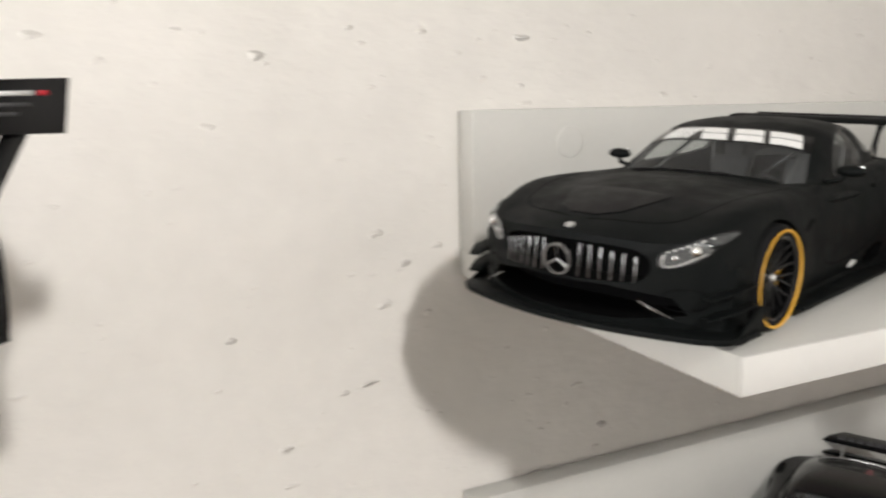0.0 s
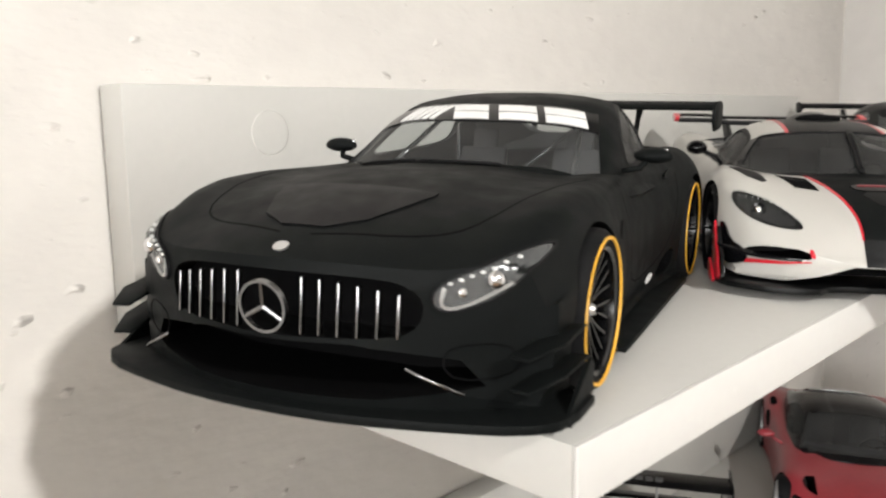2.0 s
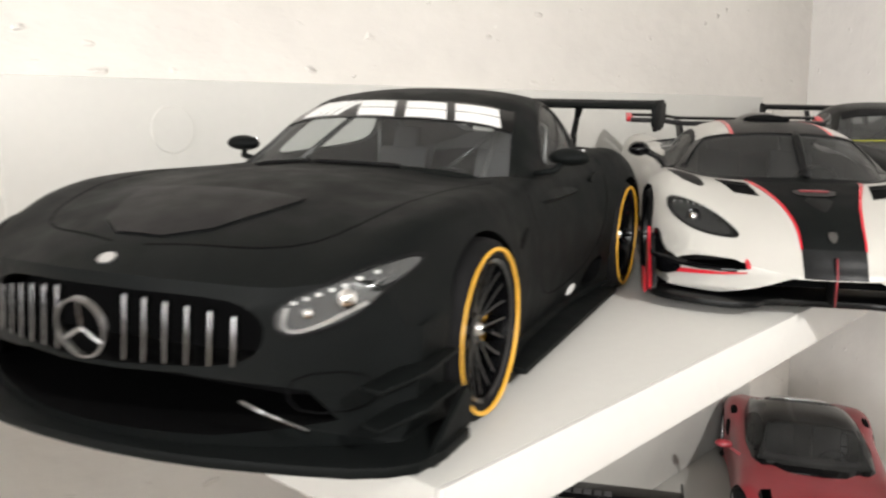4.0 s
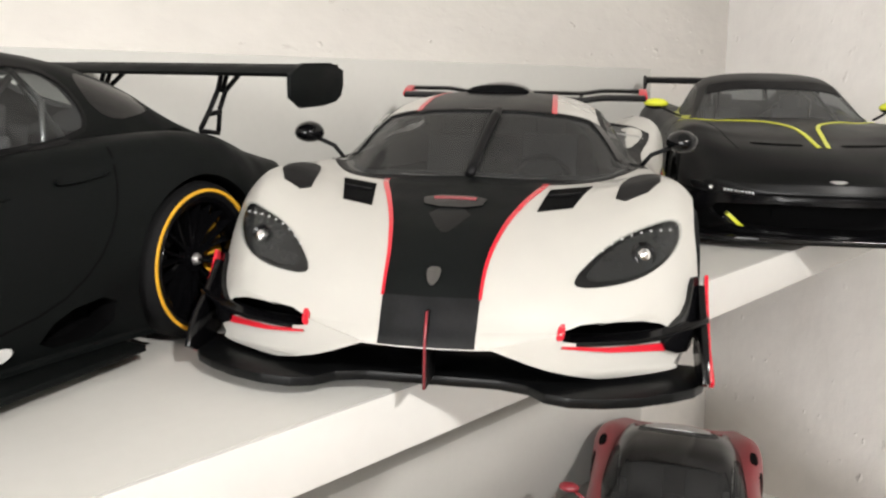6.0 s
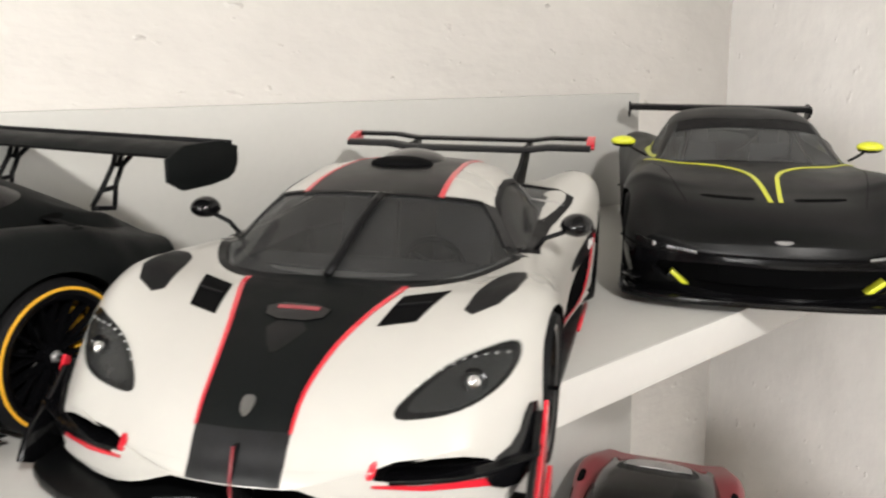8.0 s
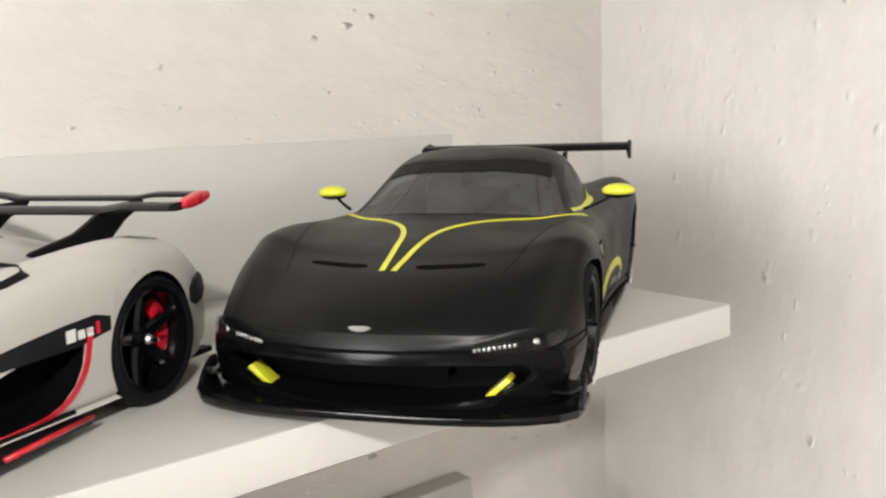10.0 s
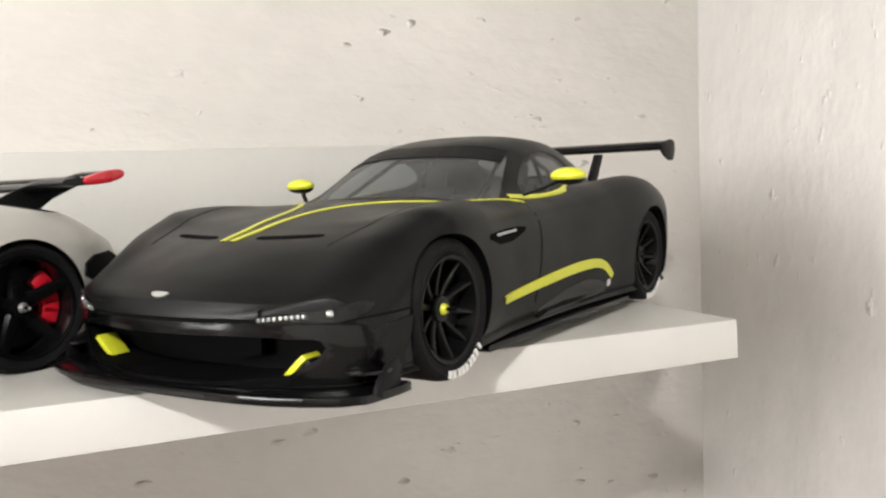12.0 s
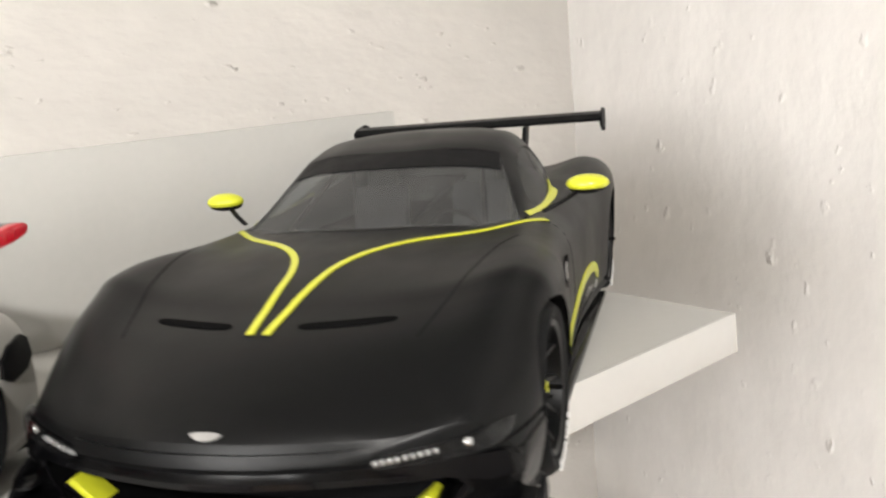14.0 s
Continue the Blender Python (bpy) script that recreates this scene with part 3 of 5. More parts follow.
# ---- matt black racing coupe ----
def black_coupe():
    car = car_at("black_racing_car", 0.0835, -0.1030, SHELF, 18.5, "matt black racing coupe model with rear wing and yellow-rimmed tyres", size=0.98)
    zc = curve([(-0.135, 0.043), (-0.11, 0.048), (-0.06, 0.052), (0.0, 0.0500), (0.03, 0.0508), (0.06, 0.0512), (0.09, 0.0488), (0.110, 0.0446), (0.121, 0.0408), (0.130, 0.0362)])
    wm = curve([(-0.135, 0.053), (-0.11, 0.0578), (-0.075, 0.0605), (-0.045, 0.0565), (-0.01, 0.0540), (0.03, 0.0548), (0.055, 0.0580), (0.075, 0.0592), (0.10, 0.0588), (0.130, 0.056)])
    zf = curve([(-0.135, 0.0395), (-0.11, 0.0450), (-0.10, 0.0480), (-0.088, 0.0508), (-0.072, 0.0522), (-0.045, 0.0508), (0.0, 0.0482), (0.035, 0.0480), (0.06, 0.0482), (0.085, 0.0478), (0.105, 0.0455), (0.118, 0.0415), (0.130, 0.0355)])
    wf = curve([(-0.135, 0.045), (-0.075, 0.050), (-0.03, 0.0465), (0.02, 0.0470), (0.075, 0.0512), (0.10, 0.0512), (0.130, 0.0485)])

    def sec(x):
        w, f, z, c = wm(x), wf(x), zf(x), zc(x)
        return [(0, 0.0055), (w - 0.006, 0.0055), (w - 0.003, 0.007), (w - 0.0008, 0.016), (w, 0.028), (w - 0.0022, z - 0.009), (f, z), (f * 0.68, (z + c) / 2 - 0.0010), (f * 0.34, c - 0.0004), (0, c)]

    def bend(x, y):
        s = min(max((x - 0.045) / 0.08, 0), 1)
        q = min(max((-0.09 - x) / 0.04, 0), 1)
        return -7.0 * y * y * s * s * (3 - 2 * s) + 3.5 * y * y * q
    hull = loft(-0.132, 0.1275, 100, sec, bend, (0.002, 0.0025))
    zr = curve([(-0.130, 0.045), (-0.105, 0.0560), (-0.08, 0.0660), (-0.055, 0.0715), (-0.032, 0.0730), (-0.012, 0.0718), (0.006, 0.0672), (0.022, 0.0590), (0.034, 0.0512), (0.044, 0.0450)])
    yb = curve([(-0.130, 0.024), (-0.10, 0.034), (-0.06, 0.043), (-0.02, 0.0480), (0.02, 0.0490), (0.044, 0.046)])
    yr = curve([(-0.130, 0.014), (-0.10, 0.024), (-0.06, 0.031), (-0.02, 0.0355), (0.02, 0.040), (0.044, 0.042)])

    def top(x, k=0.0, floor=0.040):
        z, b, r = zr(x) - k, yb(x) - k, yr(x) - k
        low = min(0.0455, z - 0.004)
        return [(0, floor), (b, floor), (b, low), (b * 0.55 + r * 0.45, low + (z - low) * 0.5), (r, z - 0.0042), (r * 0.72, z - 0.0014), (r * 0.35, z - 0.0002), (0, z)]

    def top_bend(x, y):
        s = min(max((x + 0.05) / 0.05, 0), 1)
        return -6.5 * y * y * s
    roof = loft(-0.128, 0.042, 70, top, top_bend)
    skin = Skin(hull, roof)

    def room(k=0.0016):
        return loft(-0.100, 0.031, 40, lambda x: top(x, k, 0.014), top_bend)
    ws = dense([(0.0335 - 6.5 * v * v, v) for v in (i / 10 * 0.0435 for i in range(-10, 11))] + [(0.0015 - 6.5 * v * v, v) for v in (i / 10 * 0.0350 for i in range(10, -11, -1))], 0.002)
    side = chaikin([(0.004, 0.0495), (-0.020, 0.0500), (-0.048, 0.0515), (-0.058, 0.0550), (-0.053, 0.0672), (-0.032, 0.0690), (-0.014, 0.0640)], 2)
    quarter = chaikin([(-0.062, 0.0545), (-0.086, 0.0565), (-0.090, 0.0585), (-0.070, 0.0648), (-0.058, 0.0672)], 2)
    rear = chaikin([(-0.074, 0.022), (-0.074, -0.022), (-0.108, -0.015), (-0.108, 0.015)], 2)
    cuts = [room(), prism(ws, 0.0480, 0.09), prism(side, -0.08, 0.08, "y"), prism(rear, 0.056, 0.09)]
    wells = wheel_well(0.0745, 0.0202, 0.0217) + wheel_well(-0.0745, 0.0202, 0.0220)
    intake = prism(chaikin([(-0.046, 0.0085), (0.046, 0.0085), (0.037, 0.0205), (-0.037, 0.0205)], 1), 0.100, 0.16, "x")
    grille_o = chaikin([(-0.0325, 0.0318), (-0.032, 0.0242), (-0.025, 0.0215), (0.025, 0.0215), (0.032, 0.0242), (0.0325, 0.0318), (0.022, 0.0350), (-0.022, 0.0350)], 2)
    grille_cut = prism(grille_o, 0.114, 0.16, "x")
    exhaust = prism(chaikin([(-0.026, 0.0085), (-0.046, 0.0085), (-0.047, 0.018), (-0.032, 0.016)], 1), 0.047, 0.07, "y")
    part("body", carve(hull, [room(0.0011), intake, grille_cut, exhaust] + wells, MATTE, DARK), None, car)
    part("cabin_shell", carve(roof, cuts, MATTE, GREYCLOTH), None, car)
    part("windscreen", skin.patch(ws, "top", -0.0003, 8, 0.0003), GLASS, car)
    for way in ("left", "right"):
        part("side_window", skin.patch(side, way, -0.0003, 5, 0.0003), GLASS, car)
        part("quarter_window", skin.patch(quarter, way, 0.0001, 5), GLOSS, car, "glossy black quarter window")
        part("window_seal", skin.ribbon(dense(side + side[:1], 0.002, False), 0.0012, way, 0.0002), PLASTIC, car)
        part("door_seam", skin.ribbon(dense(chaikin([(0.024, 0.047), (0.026, 0.030), (0.020, 0.014), (-0.026, 0.014), (-0.046, 0.028), (-0.052, 0.050)], 2, False), 0.002, False), 0.0005, way, 0.00005), DARK, car)
        part("door_handle", skin.patch(chaikin([(-0.034, 0.0425), (-0.036, 0.0448), (-0.050, 0.0465), (-0.049, 0.0440)], 2), way, 0.0010, 4, 0.0012), MATTE, car)
        part("fender_vent", skin.patch(chaikin([(0.050, 0.034), (0.044, 0.0335), (0.030, 0.0375), (0.046, 0.0365)], 1), way, 0.0001, 3), DARK, car)
        part("deck_vent", skin.patch(chaikin([(-0.086, 0.0500), (-0.100, 0.0500), (-0.098, 0.0518), (-0.087, 0.0515)], 1), way, 0.0001, 3), DARK, car)
        part("sponsor_badge", skin.patch(chaikin([(-0.0135, 0.0085), (-0.0205, 0.0088), (-0.0215, 0.0118), (-0.0145, 0.0118)], 2), way, 0.0004, 3), DECAL, car, "small white oval badge on the sill")
    part("rear_window", skin.patch(rear, "top", -0.0003, 5, 0.0003), GLASS, car)
    # white windscreen banner: slanted bars and three plain blocks
    def ban(u, v):
        return (0.0020 + v * 0.0135 - 6.5 * u * u, u)
    strip = [(0.0010 - 6.5 * v * v, v) for v in (i / 10 * 0.0352 for i in range(-10, 11))] + [(0.0138 - 6.5 * v * v, v) for v in (i / 10 * 0.0385 for i in range(10, -11, -1))]
    part("sun_strip", skin.patch(dense(strip, 0.002), "top", 0.0001, 5), GLOSS, car, "black strip behind the white banner")
    for k in range(5):
        u = -0.0310 + k * 0.0032
        part("banner_bar", skin.patch(dense([ban(u + 0.0042, 0.06), ban(u + 0.0062, 0.06), ban(u + 0.0020, 0.80), ban(u, 0.80)][::-1], 0.002), "top", 0.0004, 3), DECAL, car, "white slanted banner bar")
    for u in (-0.0125, 0.0035, 0.0185):
        w = 0.0125
        for lo, hi in ((0.06, 0.42), (0.50, 0.82)):
            part("banner_block", skin.patch(dense([ban(u + lo * 0.005, lo), ban(u + w + lo * 0.005, lo), ban(u + w + hi * 0.005, hi), ban(u + hi * 0.005, hi)][::-1], 0.002), "top", 0.0004, 3), DECAL, car, "white banner block")
    # nose
    bars = 15
    for k in range(bars):
        y = -0.0280 + k * 0.0040
        if abs(y) < 0.0058:
            continue
        x = 0.1300 - 7 * y * y
        h = 0.0346 - 4.5 * y * y * 0.9
        b = prism([(x - 0.0012, 0.0222), (x + 0.0004, 0.0222), (x - 0.0003, h), (x - 0.0019, h)], y - 0.00028, y + 0.00028, "y", 0.0002)
        part("grille_bar", b, GUNMETAL, car, "upright chrome grille bar")
    mesh_back = prism([(y, z) for y, z in grille_o], 0.1146, 0.1150, "x")
    part("grille_mesh", mesh_back, DARK, car)
    star = lathe(bmesh.new(), [(0.0050, -0.0005), (0.0052, 0.0005), (0.0058, 0.0005), (0.0060, -0.0005)], 40)
    for k in range(3):
        a = math.radians(90 + 120 * k)
        rod(star, [(0, 0, 0), (0.0052 * math.cos(a), 0, 0.0052 * math.sin(a))], 0.0005, 6)
    turned(star, Matrix.Translation((0.1315, 0, 0.0277)) @ Matrix.Rotation(radians(-90), 4, "Z") @ Matrix.Rotation(radians(-6), 4, "X"))
    part("grille_emblem", star, GUNMETAL, car, "round chrome ring emblem")
    part("bonnet_badge", skin.patch(chaikin([(0.1258, 0.0016), (0.1258, -0.0016), (0.1230, -0.0018), (0.1230, 0.0018)], 2), "top", 0.0005, 3), SILVER, car, "small silver bonnet badge")
    part("bonnet_recess", skin.patch(dense(chaikin([(0.116, 0.011), (0.116, -0.011), (0.094, -0.021), (0.088, -0.021), (0.088, 0.021), (0.094, 0.021)], 1), 0.002), "top", 0.0004, 10), PLASTIC, car, "dark recessed bonnet vent")
    for s in (1, -1):
        part("bonnet_seam", skin.ribbon(dense(chaikin([(0.119, s * 0.004), (0.112, s * 0.030), (0.096, s * 0.040), (0.040, s * 0.045)], 2, False), 0.002, False), 0.0005, "top", 0.00005), DARK, car)
        lamp_o = chaikin([(s * 0.0345, 0.0268), (s * 0.0335, 0.0328), (s * 0.042, 0.0368), (s * 0.0520, 0.0412), (s * 0.0530, 0.0385), (s * 0.046, 0.0300)], 2)
        h = part("headlight", skin.patch(lamp_o, "front", 0.0002, 5), LAMP_BOWL, car, "swept headlight with clear lens")
        c = [(y * 0.90 + s * 0.0044, z * 0.90 + 0.0035) for y, z in lamp_o]
        part("lens", skin.patch(c, "front", 0.0010, 5, 0.0012), LENS, h)
        rim = skin.ribbon(dense(lamp_o + lamp_o[:1], 0.002, False), 0.0005, "front", 0.0007, 0.001)
        part("lamp_rim", rim, PLASTIC, h)
        p = skin.on(s * 0.0450, 0.0344, "front", 0.0004)
        b = bmesh.new()
        bmesh.ops.create_uvsphere(b, u_segments=16, v_segments=10, radius=0.0021)
        part("projector", turned(b, Matrix.Translation(p)), CHROME, h)
        p = skin.on(s * 0.0392, 0.0318, "front", 0.0003)
        b = bmesh.new()
        bmesh.ops.create_uvsphere(b, u_segments=16, v_segments=10, radius=0.0012)
        part("projector", turned(b, Matrix.Translation(p)), CHROME, h)
        for k in range(7):
            q = skin.on(s * (0.037 + k * 0.0019), 0.0336 + k * 0.00076, "front", 0.0006)
            part("led", turned(box((-0.0003, -0.0005, -0.0003), (0.0003, 0.0005, 0.0003), 0.0001), Matrix.Translation(q)), DECAL, h)
        bar = skin.ribbon(dense(chaikin([(s * 0.0360, 0.0328), (s * 0.0353, 0.0284), (s * 0.0400, 0.0288), (s * 0.0480, 0.0336)], 2, False), 0.001, False), 0.0007, "front", 0.0006)
        part("light_bar", bar, SILVER, h)
        hexa = chaikin([(s * 0.0375, 0.0205), (s * 0.0470, 0.0208), (s * 0.0505, 0.0170), (s * 0.0475, 0.0132), (s * 0.0385, 0.0130), (s * 0.0355, 0.0165)], 1)
        part("panel_seam", skin.ribbon(dense(hexa + hexa[:1], 0.001, False), 0.0004, "front", 0.0001), DARK, car)
        # splitter fences, dive planes and chin blades
        # bright metal colour paints in the highlight on the glossy blades
        part("chin_blade", rod(bmesh.new(), [(0.1262, s * 0.0305, 0.0168), (0.1246, s * 0.0350, 0.0145), (0.1212, s * 0.0415, 0.0112)], 0.0004, 6), GUNMETAL, car, "chin blade in bright metal for its gloss highlight")
        for z, r in ((0.0135, 0.0615), (0.0205, 0.0605)):
            c = prism([(0.118, s * 0.050), (0.119, s * 0.0545), (0.110, s * 0.0595), (0.098, s * r), (0.097, s * 0.055)], z, z + 0.0008, "z", 0.0002)
            for v in c.verts:
                v.co.z += (0.105 - v.co.x) * 0.10 + max(0, abs(v.co.y) - 0.056) * 0.25
            part("dive_plane", c, MATTE, car)
        part("splitter_fence", prism(chaikin([(0.116, 0.0035), (0.092, 0.0035), (0.092, 0.015), (0.100, 0.012)], 1), s * 0.0605 - 0.0005, s * 0.0605 + 0.0005, "y"), MATTE, car)
        # side skirt, mirrors
        part("side_skirt", prism([(0.052, s * 0.046), (0.052, s * 0.0600), (-0.050, s * 0.0608), (-0.050, s * 0.046)], 0.0035, 0.0052, "z", 0.0003), MATTE, car)
        m = part("wing_mirror", mirror_head(0.0045, s * 0.0560, 0.0535, 0.0042, 0.0062, 0.0028), MATTE, car)
        part("mirror_stalk", rod(bmesh.new(), [(0.010, s * 0.0475, 0.0490), (0.009, s * 0.053, 0.0500), (0.0060, s * 0.0545, 0.0525)], 0.0010, 6), MATTE, m)
        part("mirror_glass", box((0.0020, s * 0.0560 - 0.0040, 0.0524), (0.0024, s * 0.0560 + 0.0040, 0.0558), 0.0003), CHROME, m)
    for y0, y1 in ((-0.012, -0.036), (0.016, -0.010)):
        pts = [skin.on(0.0350 - 6.5 * y * y, y, "top", 0.0009) for y in (y0 + (y1 - y0) * k / 8 for k in range(9))]
        part("wiper", rod(bmesh.new(), pts, 0.0006, 6), PLASTIC, car)
    spl = [(0.1315, 0.0), (0.1302, 0.020), (0.1255, 0.040), (0.1210, 0.0540), (0.1130, 0.0620), (0.090, 0.0625)]
    part("splitter", prism(dense(chaikin(spl + [(x, -y) for x, y in spl[:0:-1]], 1), 0.004), 0.0042, 0.0064, "z", 0.0004), MATTE, car)
    # rear: diffuser, wing on swan-neck struts
    part("diffuser", prism([(-0.100, -0.045), (-0.100, 0.045), (-0.138, 0.050), (-0.138, -0.050)], 0.0045, 0.0065, "z", 0.0003), PLASTIC, car)
    wing = part("rear_wing", airfoil(-0.1150, 0.0240, 0.0034, -0.0590, 0.0590, 0.0672, up=0.0015), MATTE, car, "wide matt black rear wing")
    part("gurney_flap", box((-0.1392, -0.0590, 0.0680), (-0.1384, 0.0590, 0.0702), 0.0002), PLASTIC, wing)
    for s in (1, -1):
        part("end_plate", prism(chaikin([(-0.1110, 0.0700), (-0.1400, 0.0708), (-0.1400, 0.0615), (-0.1340, 0.0580), (-0.1112, 0.0572)], 1), s * 0.0597 - 0.0007, s * 0.0597 + 0.0007, "y", 0.0002), MATTE, wing)
        y = s * 0.0245
        b = bmesh.new()
        for pts in ([(-0.126, y, 0.0675), (-0.124, y, 0.0620), (-0.1195, y, 0.0555), (-0.1150, y, 0.0500)], [(-0.136, y, 0.0675), (-0.1275, y, 0.0615), (-0.1245, y, 0.0560), (-0.1235, y, 0.0490)],
                    [(-0.129, y, 0.0675), (-0.1262, y, 0.0620)], [(-0.124, y, 0.0620), (-0.1275, y, 0.0615)], [(-0.1195, y, 0.0545), (-0.1240, y, 0.0550)], [(-0.115, y, 0.0495), (-0.1235, y, 0.0485)]):
            rod(b, pts, 0.0008, 6)
        part("wing_strut", b, PLASTIC, wing)
    cabin(car, 0.010, -0.034, 0.040, 0.016, 0.070, GREYCLOTH, True, LAMP_BOWL)
    meshes = make_wheel_meshes(0.0202, 0.0164, 0.0175, 10, 0.13, GLOSS, AMBER, AMBER, SILVER)
    for x in (0.0745, -0.0745):
        for s in (1, -1):
            put_wheel(car, meshes, x, s * 0.0578, 0.0202)
    return car


black_coupe()


# ---- white and black supercar ----
def white_supercar():
    car = car_at("white_supercar", 0.2713, -0.1444, SHELF, 33.0, "pearl white supercar model with black centre stripe and red pinstripes")
    zc = curve([(-0.122, 0.036), (-0.09, 0.043), (-0.05, 0.044), (0.03, 0.0405), (0.05, 0.0408), (0.068, 0.0402), (0.080, 0.0382), (0.090, 0.0352), (0.100, 0.0305), (0.106, 0.0262), (0.1105, 0.0205), (0.1135, 0.0150)])
    wm = curve([(-0.122, 0.048), (-0.10, 0.0555), (-0.073, 0.0582), (-0.045, 0.0555), (-0.01, 0.0525), (0.03, 0.0535), (0.06, 0.0568), (0.08, 0.0570), (0.10, 0.0550), (0.116, 0.0515)])
    zf = curve([(-0.122, 0.038), (-0.10, 0.0485), (-0.075, 0.0515), (-0.045, 0.0490), (-0.01, 0.0430), (0.02, 0.0412), (0.05, 0.0420), (0.070, 0.0425), (0.085, 0.0405), (0.096, 0.0360), (0.106, 0.0275), (0.1135, 0.0185)])
    wf = curve([(-0.122, 0.040), (-0.075, 0.0475), (-0.03, 0.043), (0.02, 0.0440), (0.06, 0.0480), (0.09, 0.0470), (0.116, 0.043)])

    def sec(x):
        w, f, z, c = wm(x), wf(x), zf(x), zc(x)
        zz = max(z - 0.0055, 0.0145)
        return [(0, 0.0065), (w - 0.007, 0.0065), (w - 0.003, 0.0085), (w - 0.001, 0.012), (w, (0.012 + zz) / 2), (w - 0.0016, zz), (f, z), (f * 0.70, z * 0.5 + c * 0.5 - 0.0012), (f * 0.36, c - 0.0002), (0, c)]

    def bend(x, y):
        s = min(max((x - 0.035) / 0.08, 0), 1)
        return -6.8 * y * y * s * s * (3 - 2 * s) + max(0.0, x - 0.085) * 0.10
    hull = loft(-0.120, 0.1125, 100, sec, bend, (0.002, 0.0022))
    zr = curve([(-0.115, 0.042), (-0.09, 0.0490), (-0.06, 0.0562), (-0.035, 0.0598), (-0.012, 0.0610), (0.008, 0.0602), (0.024, 0.0580), (0.034, 0.0553), (0.046, 0.0505), (0.058, 0.0450), (0.067, 0.0405), (0.074, 0.0365)])
    yb = curve([(-0.115, 0.014), (-0.08, 0.027), (-0.04, 0.0385), (0.0, 0.0435), (0.04, 0.0440), (0.074, 0.0430)])
    yr = curve([(-0.115, 0.008), (-0.08, 0.017), (-0.04, 0.026), (0.0, 0.0300), (0.03, 0.0322), (0.050, 0.0365), (0.074, 0.040)])

    def top(x, k=0.0, floor=0.033):
        z, b, r = zr(x) - k, yb(x) - k, yr(x) - k
        low = min(0.0385, z - 0.004)
        return [(0, floor), (b, floor), (b, low), (b * 0.5 + r * 0.5, low + (z - low) * 0.55), (r, z - 0.0040), (r * 0.72, z - 0.0013), (r * 0.35, z - 0.0002), (0, z)]

    def top_bend(x, y):
        s = min(max((x + 0.04) / 0.05, 0), 1)
        return -(4.5 * y * y + 8500 * y ** 4) * s
    roof = loft(-0.112, 0.073, 80, top, top_bend)
    skin = Skin(hull, roof)

    def room(k=0.0014):
        return loft(-0.062, 0.056, 40, lambda x: top(x, k, 0.013), top_bend)
    def bow(v):
        return 4.5 * v * v + 8500 * v ** 4
    ws = dense([(0.0672 - bow(v), v) for v in (i / 10 * 0.0425 for i in range(-10, 11))] + [(0.0300 - bow(v), v) for v in (i / 10 * 0.0295 for i in range(10, -11, -1))], 0.002)
    side = chaikin([(0.034, 0.0405), (-0.012, 0.0425), (-0.032, 0.0450), (-0.046, 0.0480), (-0.040, 0.0512), (-0.024, 0.0545), (-0.004, 0.0560), (0.018, 0.0520)], 1)
    wells = wheel_well(0.0645, 0.0184, 0.0194) + wheel_well(-0.0825, 0.0198, 0.0210)
    slot = [chaikin([(s * 0.0265, 0.0142), (s * 0.0265, 0.0176), (s * 0.0400, 0.0186), (s * 0.0480, 0.0165), (s * 0.0475, 0.0138)], 1) for s in (1, -1)]
    mouth = prism([(-0.037, 0.0055), (0.037, 0.0055), (0.024, 0.0092), (0.013, 0.0136), (-0.013, 0.0136), (-0.024, 0.0092)], 0.094, 0.16, "x")
    scoop_o = chaikin([(0.018, 0.0090), (0.003, 0.0155), (-0.020, 0.0228), (-0.049, 0.0305), (-0.0535, 0.0295), (-0.0510, 0.0175), (-0.0430, 0.0104), (-0.030, 0.0090)], 1)
    scoops = [prism(scoop_o, 0.045, 0.07, "y"), prism(scoop_o, -0.07, -0.045, "y")]
    part("body", carve(hull, [room(0.0009), mouth] + [prism(o, 0.085, 0.16, "x") for o in slot] + scoops + wells, WHITE, DARK), None, car)
    part("cabin_shell", carve(roof, [room(), prism(ws, 0.0405, 0.09), prism(side, -0.08, 0.08, "y")], WHITE, GREYCLOTH), None, car)
    part("windscreen", skin.patch(ws, "top", -0.0003, 8, 0.0003), GLASS_SMOKE, car, "tinted wraparound windscreen")
    part("cowl", skin.ribbon([(0.0668 - bow(v), v) for v in (i / 20 * 0.0415 for i in range(-20, 21))], 0.0030, "top", 0.00012, 0.0003, 4), PLASTIC, car, "black cowl under the windscreen")
    part("windscreen_frame", skin.ribbon(dense(ws + ws[:1], 0.002, False), 0.0012, "top", 0.0002), PLASTIC, car)
    # black bonnet stripe with red edges
    wide = curve([(0.060, 0.0205), (0.068, 0.0195), (0.080, 0.0160), (0.094, 0.0122), (0.106, 0.0102), (0.116, 0.0097)])
    xs = [0.0650 + (0.1145 - 0.0650) * k / 28 for k in range(29)]
    part("bonnet_stripe", skin.ribbon([(x, 0.0) for x in xs], [2 * wide(x) for x in xs], "top", 0.00015, 0.0003, 14), MATTE, car, "satin black bonnet stripe")
    part("nose_stripe", skin.patch(dense([(-0.0097, 0.0138), (0.0097, 0.0138), (0.0097, 0.0225), (-0.0097, 0.0225)], 0.001), "front", 0.00018, 6), CARBON, car, "black carbon nose stripe")
    for s in (1, -1):
        part("pinstripe", skin.ribbon([(x, s * wide(x)) for x in xs if x < 0.1115], [0.0014 - 0.0008 * (x - 0.065) / 0.046 for x in xs if x < 0.1115], "top", 0.0003), RED, car, "thin red pinstripe")
